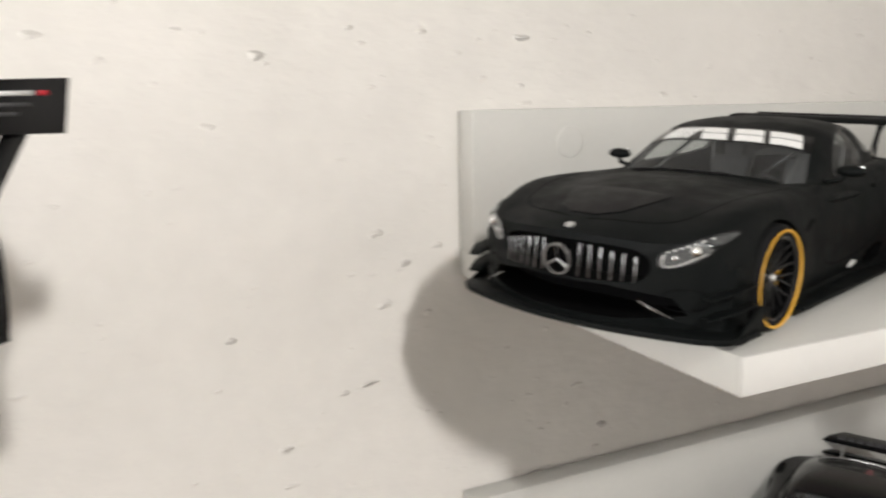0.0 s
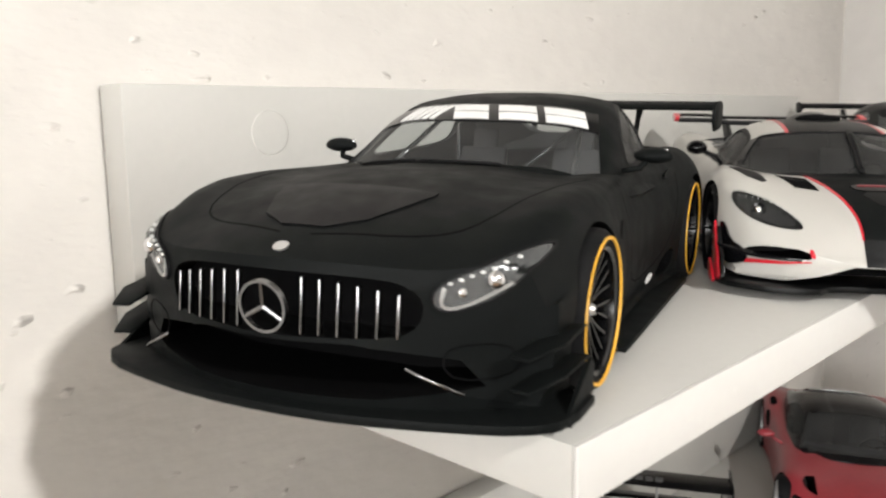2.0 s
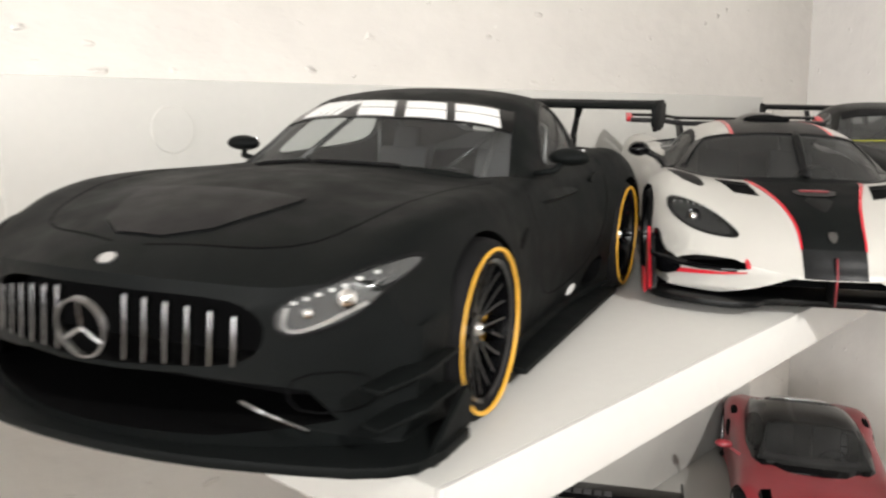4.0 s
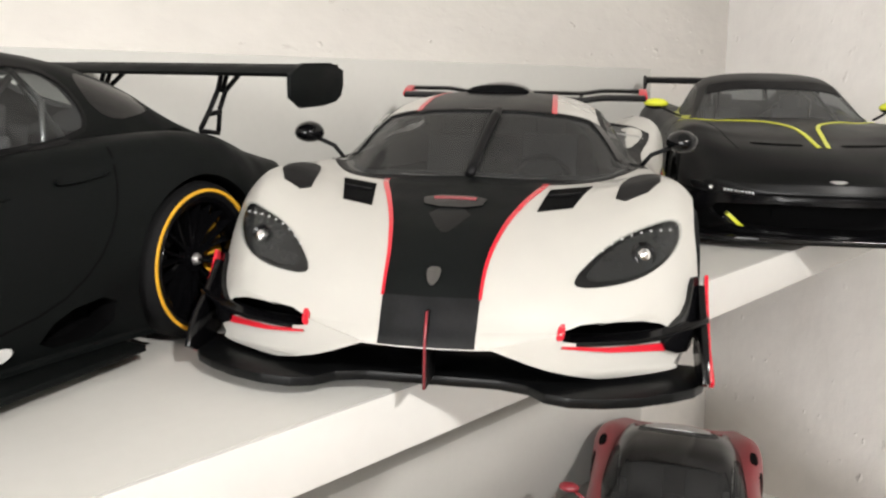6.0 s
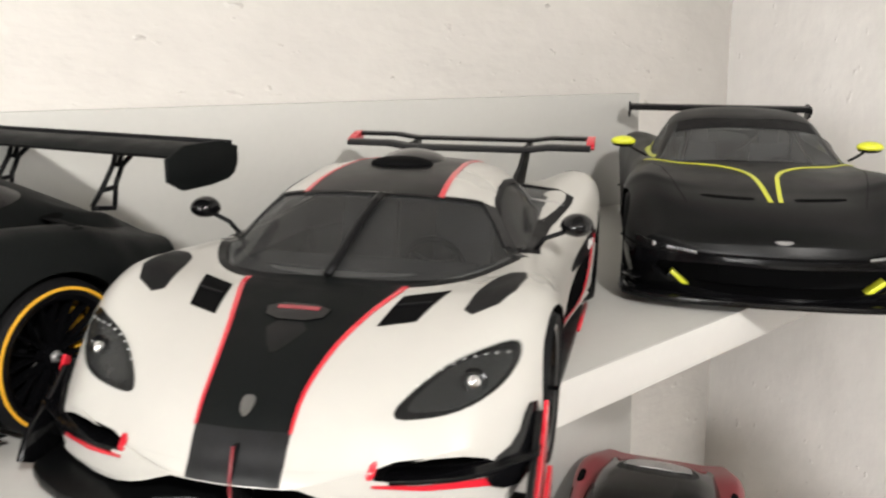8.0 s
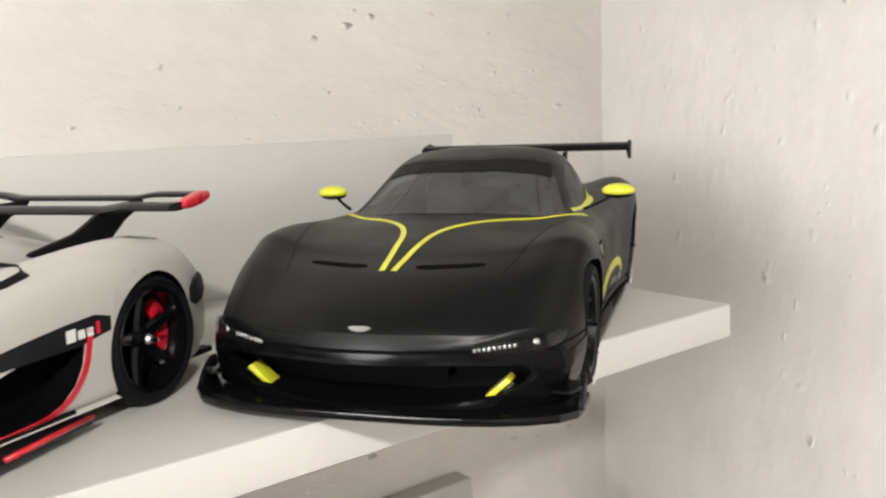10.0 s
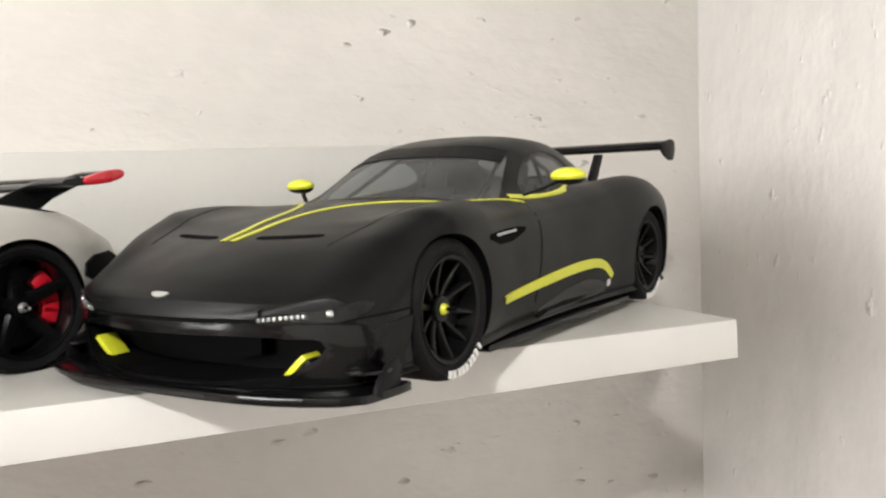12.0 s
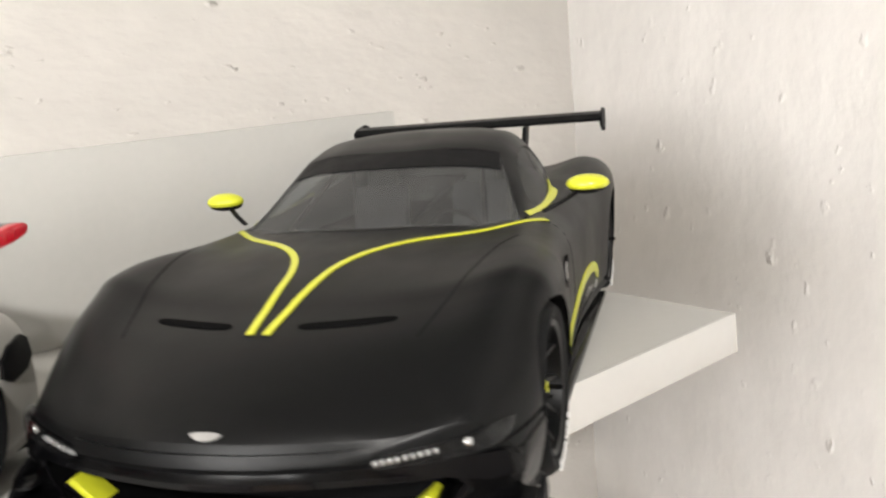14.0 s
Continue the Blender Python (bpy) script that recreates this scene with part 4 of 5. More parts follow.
    part("bonnet_slot", skin.patch(chaikin([(0.0795, -0.0078), (0.0795, 0.0078), (0.0860, 0.0062), (0.0860, -0.0062)], 1), "top", 0.0006, 4, 0.001), GLOSS, car)
    # flat darker triangle that paints the shading of the hollow ahead of the slot
    part("slot_shade", skin.patch(chaikin([(0.0862, 0.0058), (0.0862, -0.0058), (0.0965, -0.0012), (0.0965, 0.0012)], 1), "top", 0.00022, 4), SATIN, car)
    part("slot_mesh", skin.patch(dense([(0.0808, -0.0050), (0.0808, 0.0050), (0.0820, 0.0048), (0.0820, -0.0048)], 0.002), "top", 0.0008, 3), CRIMSON, car)
    part("nose_badge", skin.patch(chaikin([(0.1066, -0.0014), (0.1066, 0.0014), (0.1088, 0.0014), (0.1104, 0.0), (0.1088, -0.0014)], 1), "top", 0.0006, 3), GUNMETAL, car, "small dark silver shield badge")
    fin = prism([(0.108, 0.0052), (0.1172, 0.0052), (0.1172, 0.0150), (0.1150, 0.0205), (0.1080, 0.0205)], -0.0004, 0.0004, "y", 0.0001)
    part("nose_fin", fin, PLASTIC, car)
    part("fin_edge", rod(bmesh.new(), [(0.1173, 0, 0.0052), (0.1173, 0, 0.0150), (0.1152, 0, 0.0206)], 0.0003, 6), CRIMSON, car)
    part("wiper", rod(bmesh.new(), [skin.on(0.0655 - 0.0330 * k / 8, 0.0010 + 0.0030 * k / 8, "top", 0.0011) for k in range(9)], 0.0013, 8, 0.7), PLASTIC, car)
    for way, s in (("left", 1), ("right", -1)):
        part("side_window", skin.patch(side, way, -0.0003, 5, 0.0003), GLASS_SMOKE, car, "dark side window")
        part("window_seal", skin.ribbon(dense(side + side[:1], 0.002, False), 0.0012, way, 0.0002), PLASTIC, car)
        part("window_bar", skin.ribbon(dense([(-0.022, 0.0535), (-0.032, 0.0458)], 0.002, False), 0.0014, way, 0.0003), SILVER, car, "grey window dividing bar")
        part("door_seam", skin.ribbon(dense(chaikin([(0.034, 0.0395), (0.030, 0.0250), (0.020, 0.0100)], 2, False), 0.002, False), 0.0004, way, 0.00005), GREYCLOTH, car)
        part("scoop_trim", skin.ribbon(dense(chaikin([(0.019, 0.0083), (-0.030, 0.0083), (-0.0440, 0.0098), (-0.0525, 0.0175), (-0.0550, 0.0300)], 2, False), 0.002, False), 0.0016, way, 0.0004), RED, car, "red side scoop trim")
        part("rear_bumper", skin.patch(dense(chaikin([(-0.1030, 0.0252), (-0.1185, 0.0258), (-0.1188, 0.0345), (-0.1042, 0.0335)], 1), 0.002), way, 0.0010, 4, 0.0014), PLASTIC, car, "black rear bumper corner")
        part("side_band", skin.patch(chaikin([(-0.016, 0.0258), (-0.0620, 0.0262), (-0.0625, 0.0340), (-0.040, 0.0322), (-0.016, 0.0288)], 1), way, 0.0002, 3), CARBON, car, "black band with small plain markings")
        for x, ln, z0, z1 in ((-0.0470, 0.0030, 0.0278, 0.0312), (-0.0508, 0.0022, 0.0280, 0.0304), (-0.0538, 0.0020, 0.0281, 0.0304)):
            part("side_mark", skin.patch(dense([(x, z0), (x - ln, z0 + 0.0001), (x - ln, z1 + 0.0001), (x, z1)], 0.001), way, 0.0004, 2), DECAL, car, "small white bar marking")
        part("side_mark", skin.patch(dense([(-0.0570, 0.0282), (-0.0582, 0.0282), (-0.0582, 0.0316), (-0.0570, 0.0315)], 0.001), way, 0.0004, 2), RED, car, "small red bar marking")
        part("sill_band", skin.patch(dense([(0.050, 0.0075), (0.050, 0.0088), (-0.050, 0.0088), (-0.050, 0.0075)], 0.003), way, 0.0004, 2), PLASTIC, car)
        vent = [(0.0655, s * 0.0310), (0.0712, s * 0.0212), (0.0845, s * 0.0190), (0.0812, s * 0.0268)]
        part("bonnet_vent", skin.patch(dense(vent, 0.002), "top", 0.0003, 4), DARK, car, "black bonnet vent")
        part("vent_blade", skin.ribbon(dense([(0.0735, s * 0.0285), (0.0765, s * 0.0210)], 0.002, False), 0.0006, "top", 0.0008), PLASTIC, car)
        fv = dense(chaikin([(0.0520, s * 0.0480), (0.0520, s * 0.0415), (0.0640, s * 0.0380), (0.0800, s * 0.0358), (0.0730, s * 0.0462)], 1), 0.002)
        part("fender_vent", skin.patch(fv, "top", 0.0003, 4), PLASTIC, car, "black fender louvre")
        part("deck_vent", skin.patch(chaikin([(-0.082, s * 0.044), (-0.082, s * 0.051), (-0.100, s * 0.049), (-0.100, s * 0.042)], 1), "top", 0.0002, 3), GLOSS, car)
        lamp_o = chaikin([(s * 0.0262, 0.0240), (s * 0.0325, 0.0298), (s * 0.0400, 0.0338), (s * 0.0495, 0.0362), (s * 0.0502, 0.0315), (s * 0.0455, 0.0270), (s * 0.0370, 0.0243)], 2)
        h = part("headlight", skin.patch(lamp_o, "front", 0.0002, 5), GLOSS, car, "dark almond headlight with clear lens")
        part("lens", skin.patch(lamp_o, "front", 0.0009, 5, 0.0009), LENS, h)
        inner = [(y * 0.82 + s * 0.0074, z * 0.82 + 0.0053) for y, z in lamp_o]
        part("lamp_bowl", skin.patch(inner, "front", 0.0004, 4, 0.0003), LAMP_DARK, h)
        b = bmesh.new()
        bmesh.ops.create_uvsphere(b, u_segments=18, v_segments=12, radius=0.0016)
        part("projector", turned(b, Matrix.Translation(skin.on(s * 0.0420, 0.0296, "front", 0.0001))), CHROME, h)
        ring = lathe(bmesh.new(), [(0.0019, 0.0), (0.0026, 0.0004), (0.0028, 0.0)], 24)
        turned(ring, Matrix.Translation(skin.on(s * 0.0420, 0.0296, "front", 0.0005)) @ Matrix.Rotation(radians(-90 - s * -25), 4, "Z") @ Matrix.Rotation(radians(30), 4, "X"))
        part("projector_ring", ring, GLOSS, h)
        for k in range(9):
            t = k / 8
            q = skin.on(s * (0.0315 + 0.0160 * t), 0.0288 + 0.0070 * t - 0.0022 * t * t + 0.0010 * math.sin(t * 3.1), "front", 0.0007)
            part("led", turned(box((-0.00018, -0.00018, -0.00018), (0.00018, 0.00018, 0.00018), 0.00005), Matrix.Translation(q)), DECAL, h)
        corner = [(s * 0.0455, 0.0122), (s * 0.0470, 0.0165), (s * 0.0510, 0.0185), (s * 0.0522, 0.0240), (s * 0.0535, 0.0240), (s * 0.0538, 0.0112), (s * 0.0500, 0.0102)]
        part("corner_guard", skin.patch(dense(chaikin(corner, 1), 0.002), "front", 0.0012, 4, 0.0014), GLOSS, car, "black bumper corner guard")
        # bumper slot, red lip, dive plane and end plate
        part("slot_mesh", prism(slot[0] if s > 0 else slot[1], 0.0895, 0.0900, "x"), PLASTIC, car)
        edge = dense([(s * 0.0262, 0.0140), (s * 0.0340, 0.0131), (s * 0.0470, 0.0122)], 0.002, False)
        part("bumper_lip", skin.ribbon(edge, [0.0004 + 0.0012 * k / (len(edge) - 1) for k in range(len(edge))], "front", 0.0006, 0.0008), RED, car, "red bumper lip")
        part("lip_tip", skin.patch(chaikin([(s * 0.0250, 0.0154), (s * 0.0256, 0.0180), (s * 0.0269, 0.0180), (s * 0.0265, 0.0154)], 1), "front", 0.0005, 3, 0.0006), RED, car)
        pl = [(0.1152 - 6.8 * y * y * 0.95, s * y) for y in (0.0195, 0.026, 0.034, 0.041, 0.047, 0.052, 0.0560)]
        pl = [(x + 0.0022 * math.sin(min(1, (abs(y) - 0.0195) / 0.03) * 1.57), y) for x, y in pl]
        back = [(x - 0.006 if i else x - 0.002, y) for i, (x, y) in enumerate(pl)][::-1]
        c = prism(pl + back, 0.0138, 0.0148, "z", 0.0002)
        for v in c.verts:
            v.co.z += max(0, abs(v.co.y) - 0.045) * 0.25
        part("dive_plane", c, GLOSS, car)
        ep = prism(chaikin([(0.1080, 0.0050), (0.0900, 0.0050), (0.0860, 0.0160), (0.0880, 0.0245), (0.0950, 0.0180), (0.1040, 0.0125)], 1), s * 0.0549 - 0.0007, s * 0.0549 + 0.0007, "y", 0.0002)
        ep_ob = part("end_plate", ep, GLOSS, car)
        part("plate_edge", prism(chaikin([(0.1060, 0.0050), (0.0900, 0.0050), (0.0850, 0.0160), (0.0868, 0.0265), (0.0910, 0.0195), (0.1000, 0.0115)], 1), s * 0.0560 - 0.0004, s * 0.0560 + 0.0004, "y", 0.0001), RED, ep_ob)
        fence = prism(chaikin([(0.1020, 0.0030), (0.0870, 0.0030), (0.0860, 0.0110), (0.0930, 0.0085)], 1), s * 0.0572 - 0.0005, s * 0.0572 + 0.0005, "y", 0.0001)
        part("splitter_fence", fence, RED, car, "red splitter fence")
        part("side_skirt", prism([(0.046, s * 0.044), (0.046, s * 0.0535), (-0.054, s * 0.0552), (-0.054, s * 0.044)], 0.0035, 0.0055, "z", 0.0003), CARBON, car)
        part("skirt_edge", rod(bmesh.new(), [(-0.024, s * 0.0550, 0.0050), (-0.054, s * 0.0556, 0.0056)], 0.0008, 6), RED, car)
        m = part("wing_mirror", mirror_head(0.0180, s * 0.0560, 0.0480, 0.0055, 0.0046, 0.0036), GLOSS, car, "glossy black teardrop mirror")
        part("mirror_stalk", rod(bmesh.new(), [(0.0190, s * 0.0445, 0.0405), (0.0200, s * 0.0475, 0.0445), (0.0195, s * 0.0520, 0.0462), (0.0185, s * 0.0545, 0.0470)], 0.0007, 6), PLASTIC, m)
        part("pillar", skin.ribbon(dense([(0.0330, s * 0.0430), (0.0280, s * 0.0390), (0.0185, s * 0.0312)], 0.002, False), 0.0040, "top", 0.00025, 0.0004, 4), GLOSS, car, "black windscreen pillar")
        part("roof_pinstripe", skin.ribbon([(x, s * (0.0196 - 0.0040 * (0.03 - x) / 0.10)) for x in (0.0275 - 0.0048 * k for k in range(20))], 0.0015, "top", 0.0003), RED, car, "red roof pinstripe")
        part("wing_strut", prism([(-0.064, 0.0470), (-0.094, 0.0400), (-0.112, 0.0525), (-0.122, 0.0568), (-0.122, 0.0585), (-0.104, 0.0580), (-0.088, 0.0510)], s * 0.0250 - 0.0009, s * 0.0250 + 0.0009, "y", 0.0002), PLASTIC, car)
        part("wing_tip", prism(chaikin([(-0.1060, 0.0590), (-0.1215, 0.0626), (-0.1225, 0.0584), (-0.1080, 0.0560)], 2), s * 0.0520 - 0.0022, s * 0.0520 + 0.0012, "y", 0.0003), RED, car, "red wing tip")
    xs2 = [0.0290 - 0.0052 * k for k in range(20)]
    part("roof_panel", skin.ribbon([(x, 0.0) for x in xs2], [2 * (0.0196 - 0.0040 * (0.03 - x) / 0.10) for x in xs2], "top", 0.00015, 0.0003, 14), SATIN, car, "black roof panel")
    hump = mirror_head(-0.018, 0, 0.0588, 0.0200, 0.0115, 0.0056)
    part("roof_scoop", hump, GLOSS, car, "glossy black roof air scoop")
    mouth_o = bmesh.new()
    bmesh.ops.create_uvsphere(mouth_o, u_segments=20, v_segments=10, radius=1)
    for v in mouth_o.verts:
        v.co = Vector((-0.0030 + v.co.x * 0.0065, v.co.y * 0.0100, 0.0612 + v.co.z * 0.0023))
    part("scoop_opening", mouth_o, DARK, car)
    spl = [(0.1090, 0.0), (0.1090, 0.0185), (0.1165, 0.0250), (0.1150, 0.0380), (0.1070, 0.0520), (0.1000, 0.0562), (0.0880, 0.0565)]
    part("splitter", prism(dense(chaikin(spl + [(x, -y) for x, y in spl[:0:-1]], 1), 0.004), 0.0030, 0.0052, "z", 0.0004), SATIN, car, "black front splitter")
    def stepped(bm):
        for v in bm.verts:
            q = min(max((abs(v.co.y) - 0.0240) / 0.0120, 0), 1)
            v.co.z += 0.0013 * q * q * (3 - 2 * q)
        return bm
    wing = part("rear_wing", stepped(airfoil(-0.0995, 0.0185, 0.0028, -0.0520, 0.0520, 0.0562, n=48)), CARBON, car, "black two-plane rear wing with raised ends")
    part("wing_flap", stepped(airfoil(-0.1160, 0.0060, 0.0016, -0.0520, 0.0520, 0.0588, up=0.0012, n=48)), GLOSS, wing)
    part("diffuser", prism([(-0.095, -0.045), (-0.095, 0.045), (-0.124, 0.048), (-0.124, -0.048)], 0.0045, 0.0065, "z", 0.0003), PLASTIC, car)
    part("tail_panel", skin.patch(chaikin([(-0.045, 0.018), (0.045, 0.018), (0.045, 0.032), (-0.045, 0.032)], 1), "back", 0.0004, 4), PLASTIC, car)
    cabin(car, 0.030, -0.014, 0.034, 0.011, 0.056, GREYCLOTH, False)
    front = make_wheel_meshes(0.0184, 0.0153, 0.0160, 5, 0, GLOSS, None, RED, SILVER, fat=0.0055)
    front["brake_disc"].materials[0] = PLASTIC
    rear = make_wheel_meshes(0.0198, 0.0164, 0.0190, 5, 0, GLOSS, None, RED, SILVER, fat=0.0055)
    rear["brake_disc"].materials[0] = PLASTIC
    for s in (1, -1):
        put_wheel(car, front, 0.0645, s * 0.0545, 0.0184)
        put_wheel(car, rear, -0.0825, s * 0.0562, 0.0198)
    return car


white_supercar()


# ---- satin black track car with acid yellow trim ----
def yellow_trim_car():
    car = car_at("black_track_car", 0.5045, -0.1386, SHELF, 34.8, "satin black track car model with acid yellow stripes and mirrors", size=1.025)
    zc = curve([(-0.128, 0.040), (-0.10, 0.046), (-0.05, 0.047), (0.02, 0.0475), (0.05, 0.0462), (0.075, 0.0428), (0.092, 0.0380), (0.104, 0.0310), (0.1105, 0.0235)])
    wm = curve([(-0.128, 0.050), (-0.108, 0.0570), (-0.082, 0.0590), (-0.045, 0.0555), (-0.01, 0.0535), (0.03, 0.0545), (0.055, 0.0570), (0.076, 0.0578), (0.095, 0.0572), (0.1105, 0.0530)])
    zf = curve([(-0.128, 0.041), (-0.10, 0.0490), (-0.076, 0.0515), (-0.045, 0.049), (0.0, 0.0450), (0.03, 0.0452), (0.060, 0.0465), (0.078, 0.0455), (0.092, 0.0400), (0.103, 0.0310), (0.1105, 0.0240)])
    wf = curve([(-0.128, 0.042), (-0.076, 0.0485), (-0.03, 0.0445), (0.03, 0.0455), (0.076, 0.0485), (0.1105, 0.0455)])

    def sec(x):
        w, f, z, c = wm(x), wf(x), zf(x), zc(x)
        zz = max(z - 0.0055, 0.0165)
        return [(0, 0.0055), (w - 0.007, 0.0055), (w - 0.003, 0.008), (w - 0.001, 0.013), (w, (0.013 + zz) / 2), (w - 0.0016, zz), (f, z), (f * 0.70, z * 0.45 + c * 0.55 - 0.0008), (f * 0.36, c - 0.0002), (0, c)]

    def bend(x, y):
        s = min(max((x - 0.035) / 0.08, 0), 1)
        q = min(max((-0.09 - x) / 0.04, 0), 1)
        return -6.0 * y * y * s * s * (3 - 2 * s) + 3 * y * y * q + max(0.0, x - 0.085) * 0.45
    hull = loft(-0.126, 0.1085, 100, sec, bend, (0.002, 0.0015))
    zr = curve([(-0.122, 0.0425), (-0.095, 0.0530), (-0.07, 0.0630), (-0.045, 0.0678), (-0.026, 0.0686), (-0.008, 0.0662), (0.008, 0.0604), (0.028, 0.0500), (0.042, 0.0435)])
    yb = curve([(-0.122, 0.020), (-0.095, 0.032), (-0.05, 0.0415), (-0.01, 0.0450), (0.028, 0.0445), (0.042, 0.042)])
    yr = curve([(-0.122, 0.010), (-0.095, 0.020), (-0.05, 0.0290), (-0.01, 0.0325), (0.028, 0.0365), (0.042, 0.038)])

    def top(x, k=0.0, floor=0.036):
        z, b, r = zr(x) - k, yb(x) - k, yr(x) - k
        low = 0.0425
        return [(0, floor), (b, floor), (b, min(low, z - 0.001)), (b * 0.52 + r * 0.48, low + (z - low) * 0.52), (r, z - 0.0040), (r * 0.72, z - 0.0013), (r * 0.35, z - 0.0002), (0, z)]

    def top_bend(x, y):
        s = min(max((x + 0.05) / 0.05, 0), 1)
        return -8.0 * y * y * s
    roof = loft(-0.120, 0.040, 70, top, top_bend)
    skin = Skin(hull, roof)

    def room(k=0.0015):
        return loft(-0.095, 0.030, 40, lambda x: top(x, k, 0.013), top_bend)
    ws = dense([(0.0330 - 8.0 * v * v, v) for v in (i / 10 * 0.0415 for i in range(-10, 11))] + [(-0.0015 - 8.0 * v * v, v) for v in (i / 10 * 0.0310 for i in range(10, -11, -1))], 0.002)
    side = chaikin([(0.008, 0.0458), (-0.024, 0.0470), (-0.046, 0.0500), (-0.054, 0.0535), (-0.040, 0.0608), (-0.022, 0.0618), (-0.008, 0.0575)], 2)
    rear = chaikin([(-0.066, 0.022), (-0.066, -0.022), (-0.100, -0.015), (-0.100, 0.015)], 2)
    wells = wheel_well(0.0715, 0.0188, 0.0197) + wheel_well(-0.0825, 0.0190, 0.0199)
    mouth_o = chaikin([(-0.033, 0.0062), (0.033, 0.0062), (0.0455, 0.0135), (0.042, 0.0186), (-0.042, 0.0186), (-0.0455, 0.0135)], 1)
    part("body", carve(hull, [room(0.0010), prism(mouth_o, 0.100, 0.16, "x")] + wells, SATIN, DARK), None, car)
    part("cabin_shell", carve(roof, [room(), prism(ws, 0.0455, 0.09), prism(side, -0.08, 0.08, "y"), prism(rear, 0.053, 0.09)], SATIN, GREYCLOTH), None, car)
    part("windscreen", skin.patch(ws, "top", -0.0003, 8, 0.0003), GLASS_DARK, car, "lightly tinted windscreen")
    part("rear_window", skin.patch(rear, "top", -0.0003, 5, 0.0003), GLASS_DARK, car)
    part("sun_strip", skin.patch(dense([(0.0075 - 8 * v * v, v) for v in (i / 8 * 0.0325 for i in range(-8, 9))] + [(-0.0015 - 8 * v * v, v) for v in (i / 8 * 0.0310 for i in range(8, -9, -1))], 0.002), "top", 0.0002, 4), PLASTIC, car)
    part("grille_mesh", prism(mouth_o, 0.1003, 0.1008, "x"), DARK, car)
    part("grille_bar", prism(chaikin([(-0.0200, 0.0088), (0.0200, 0.0088), (0.0205, 0.0165), (-0.0205, 0.0165)], 1), 0.1040, 0.1050, "x"), DARK, car)
    part("grille_rim", skin.ribbon(dense(mouth_o + mouth_o[:1], 0.002, False), 0.0012, "front", 0.0005), GLOSS, car)
    # dark ribbon painted in as the shade below the overhanging bonnet edge
    part("brow_shade", skin.ribbon(dense([(-0.0500, 0.0205), (-0.030, 0.0212), (0.0, 0.0215), (0.030, 0.0212), (0.0500, 0.0205)], 0.002, False), 0.0013, "front", 0.0004, 0.001), DARK, car)
    part("fascia_bar", skin.ribbon(dense([(-0.0450, 0.0196), (0.0, 0.0199), (0.0450, 0.0196)], 0.002, False), 0.0020, "front", 0.0004, 0.0006), FASCIA, car, "glossy black bar over the grille")
    part("bonnet_lip", skin.ribbon(dense([(-0.0300, 0.0228), (0.0, 0.0230), (0.0300, 0.0228)], 0.002, False), 0.0022, "front", 0.0011, 0.0016, 4), SATIN, car, "overhanging front edge of the bonnet")
    part("nose_badge", skin.patch(chaikin([(-0.0038, 0.0272), (0.0038, 0.0272), (0.0016, 0.0261), (-0.0016, 0.0261)], 1), "front", 0.0005, 3), SILVER, car, "small silver winged badge")
    for s in (1, -1):
        path = chaikin([(0.0950, s * 0.0018), (0.0800, s * 0.0030), (0.0620, s * 0.0050), (0.0490, s * 0.0130), (0.0370, s * 0.0270), (0.0230, s * 0.0400), (0.0120, s * 0.0470)], 3, False)
        part("bonnet_stripe", skin.ribbon(dense(path, 0.002, False), 0.0017, "top", 0.0003), YELLOW, car, "acid yellow bonnet stripe")
        part("bonnet_vent", skin.patch(dense(chaikin([(0.0905, s * 0.0070), (0.0888, s * 0.0160), (0.0862, s * 0.0275), (0.0885, s * 0.0270), (0.0915, s * 0.0150), (0.0926, s * 0.0080)], 2), 0.002), "top", 0.0002, 4), DARK, car, "dark bonnet vent slot")
        part("bonnet_ridge", skin.ribbon(dense(chaikin([(0.0930, s * 0.0330), (0.0700, s * 0.0390), (0.0400, s * 0.0440)], 2, False), 0.002, False), 0.0006, "top", 0.0001), PLASTIC, car)
        lamp_o = chaikin([(s * 0.0290, 0.0205), (s * 0.0295, 0.0226), (s * 0.0440, 0.0236), (s * 0.0520, 0.0250), (s * 0.0515, 0.0216), (s * 0.0440, 0.0203)], 1)
        h = part("headlight", skin.patch(lamp_o, "front", 0.0008, 4, 0.001), GLOSS, car, "slim headlight with white diodes")
        part("lens", skin.patch(lamp_o, "front", 0.0016, 4, 0.0006), LENS, h)
        for k in range(9):
            q = skin.on(s * (0.0302 + k * 0.00120), 0.0216 + 0.00008 * k, "front", 0.0010)
            part("led", turned(box((-0.0004, -0.00038, -0.00045), (0.0004, 0.00038, 0.00045), 0.00012), Matrix.Translation(q)), SILVER, h)
        b = bmesh.new()
        bmesh.ops.create_uvsphere(b, u_segments=14, v_segments=10, radius=0.0011)
        part("projector", turned(b, Matrix.Translation(skin.on(s * 0.0450, 0.0226, "front", 0.0003))), CHROME, h)
        tab = [(s * 0.0376, 0.0129), (s * 0.0388, 0.0119), (s * 0.0325, 0.0064), (s * 0.0313, 0.0074)]
        part("nose_tab", prism(tab, 0.1040, 0.1098, "x", 0.0002), YELLOW, car, "acid yellow nose tab")
        part("tab_backing", prism([(y + s * 0.0016, z - 0.0010) for y, z in tab], 0.1000, 0.1096, "x", 0.0002), FASCIA, car, "black panel behind the yellow tab")
        cheek = dense([(s * 0.0345, 0.0060), (s * 0.0500, 0.0062), (s * 0.0528, 0.0085), (s * 0.0540, 0.0190), (s * 0.0500, 0.0204), (s * 0.0440, 0.0204), (s * 0.0440, 0.0178), (s * 0.0462, 0.0135)], 0.002)
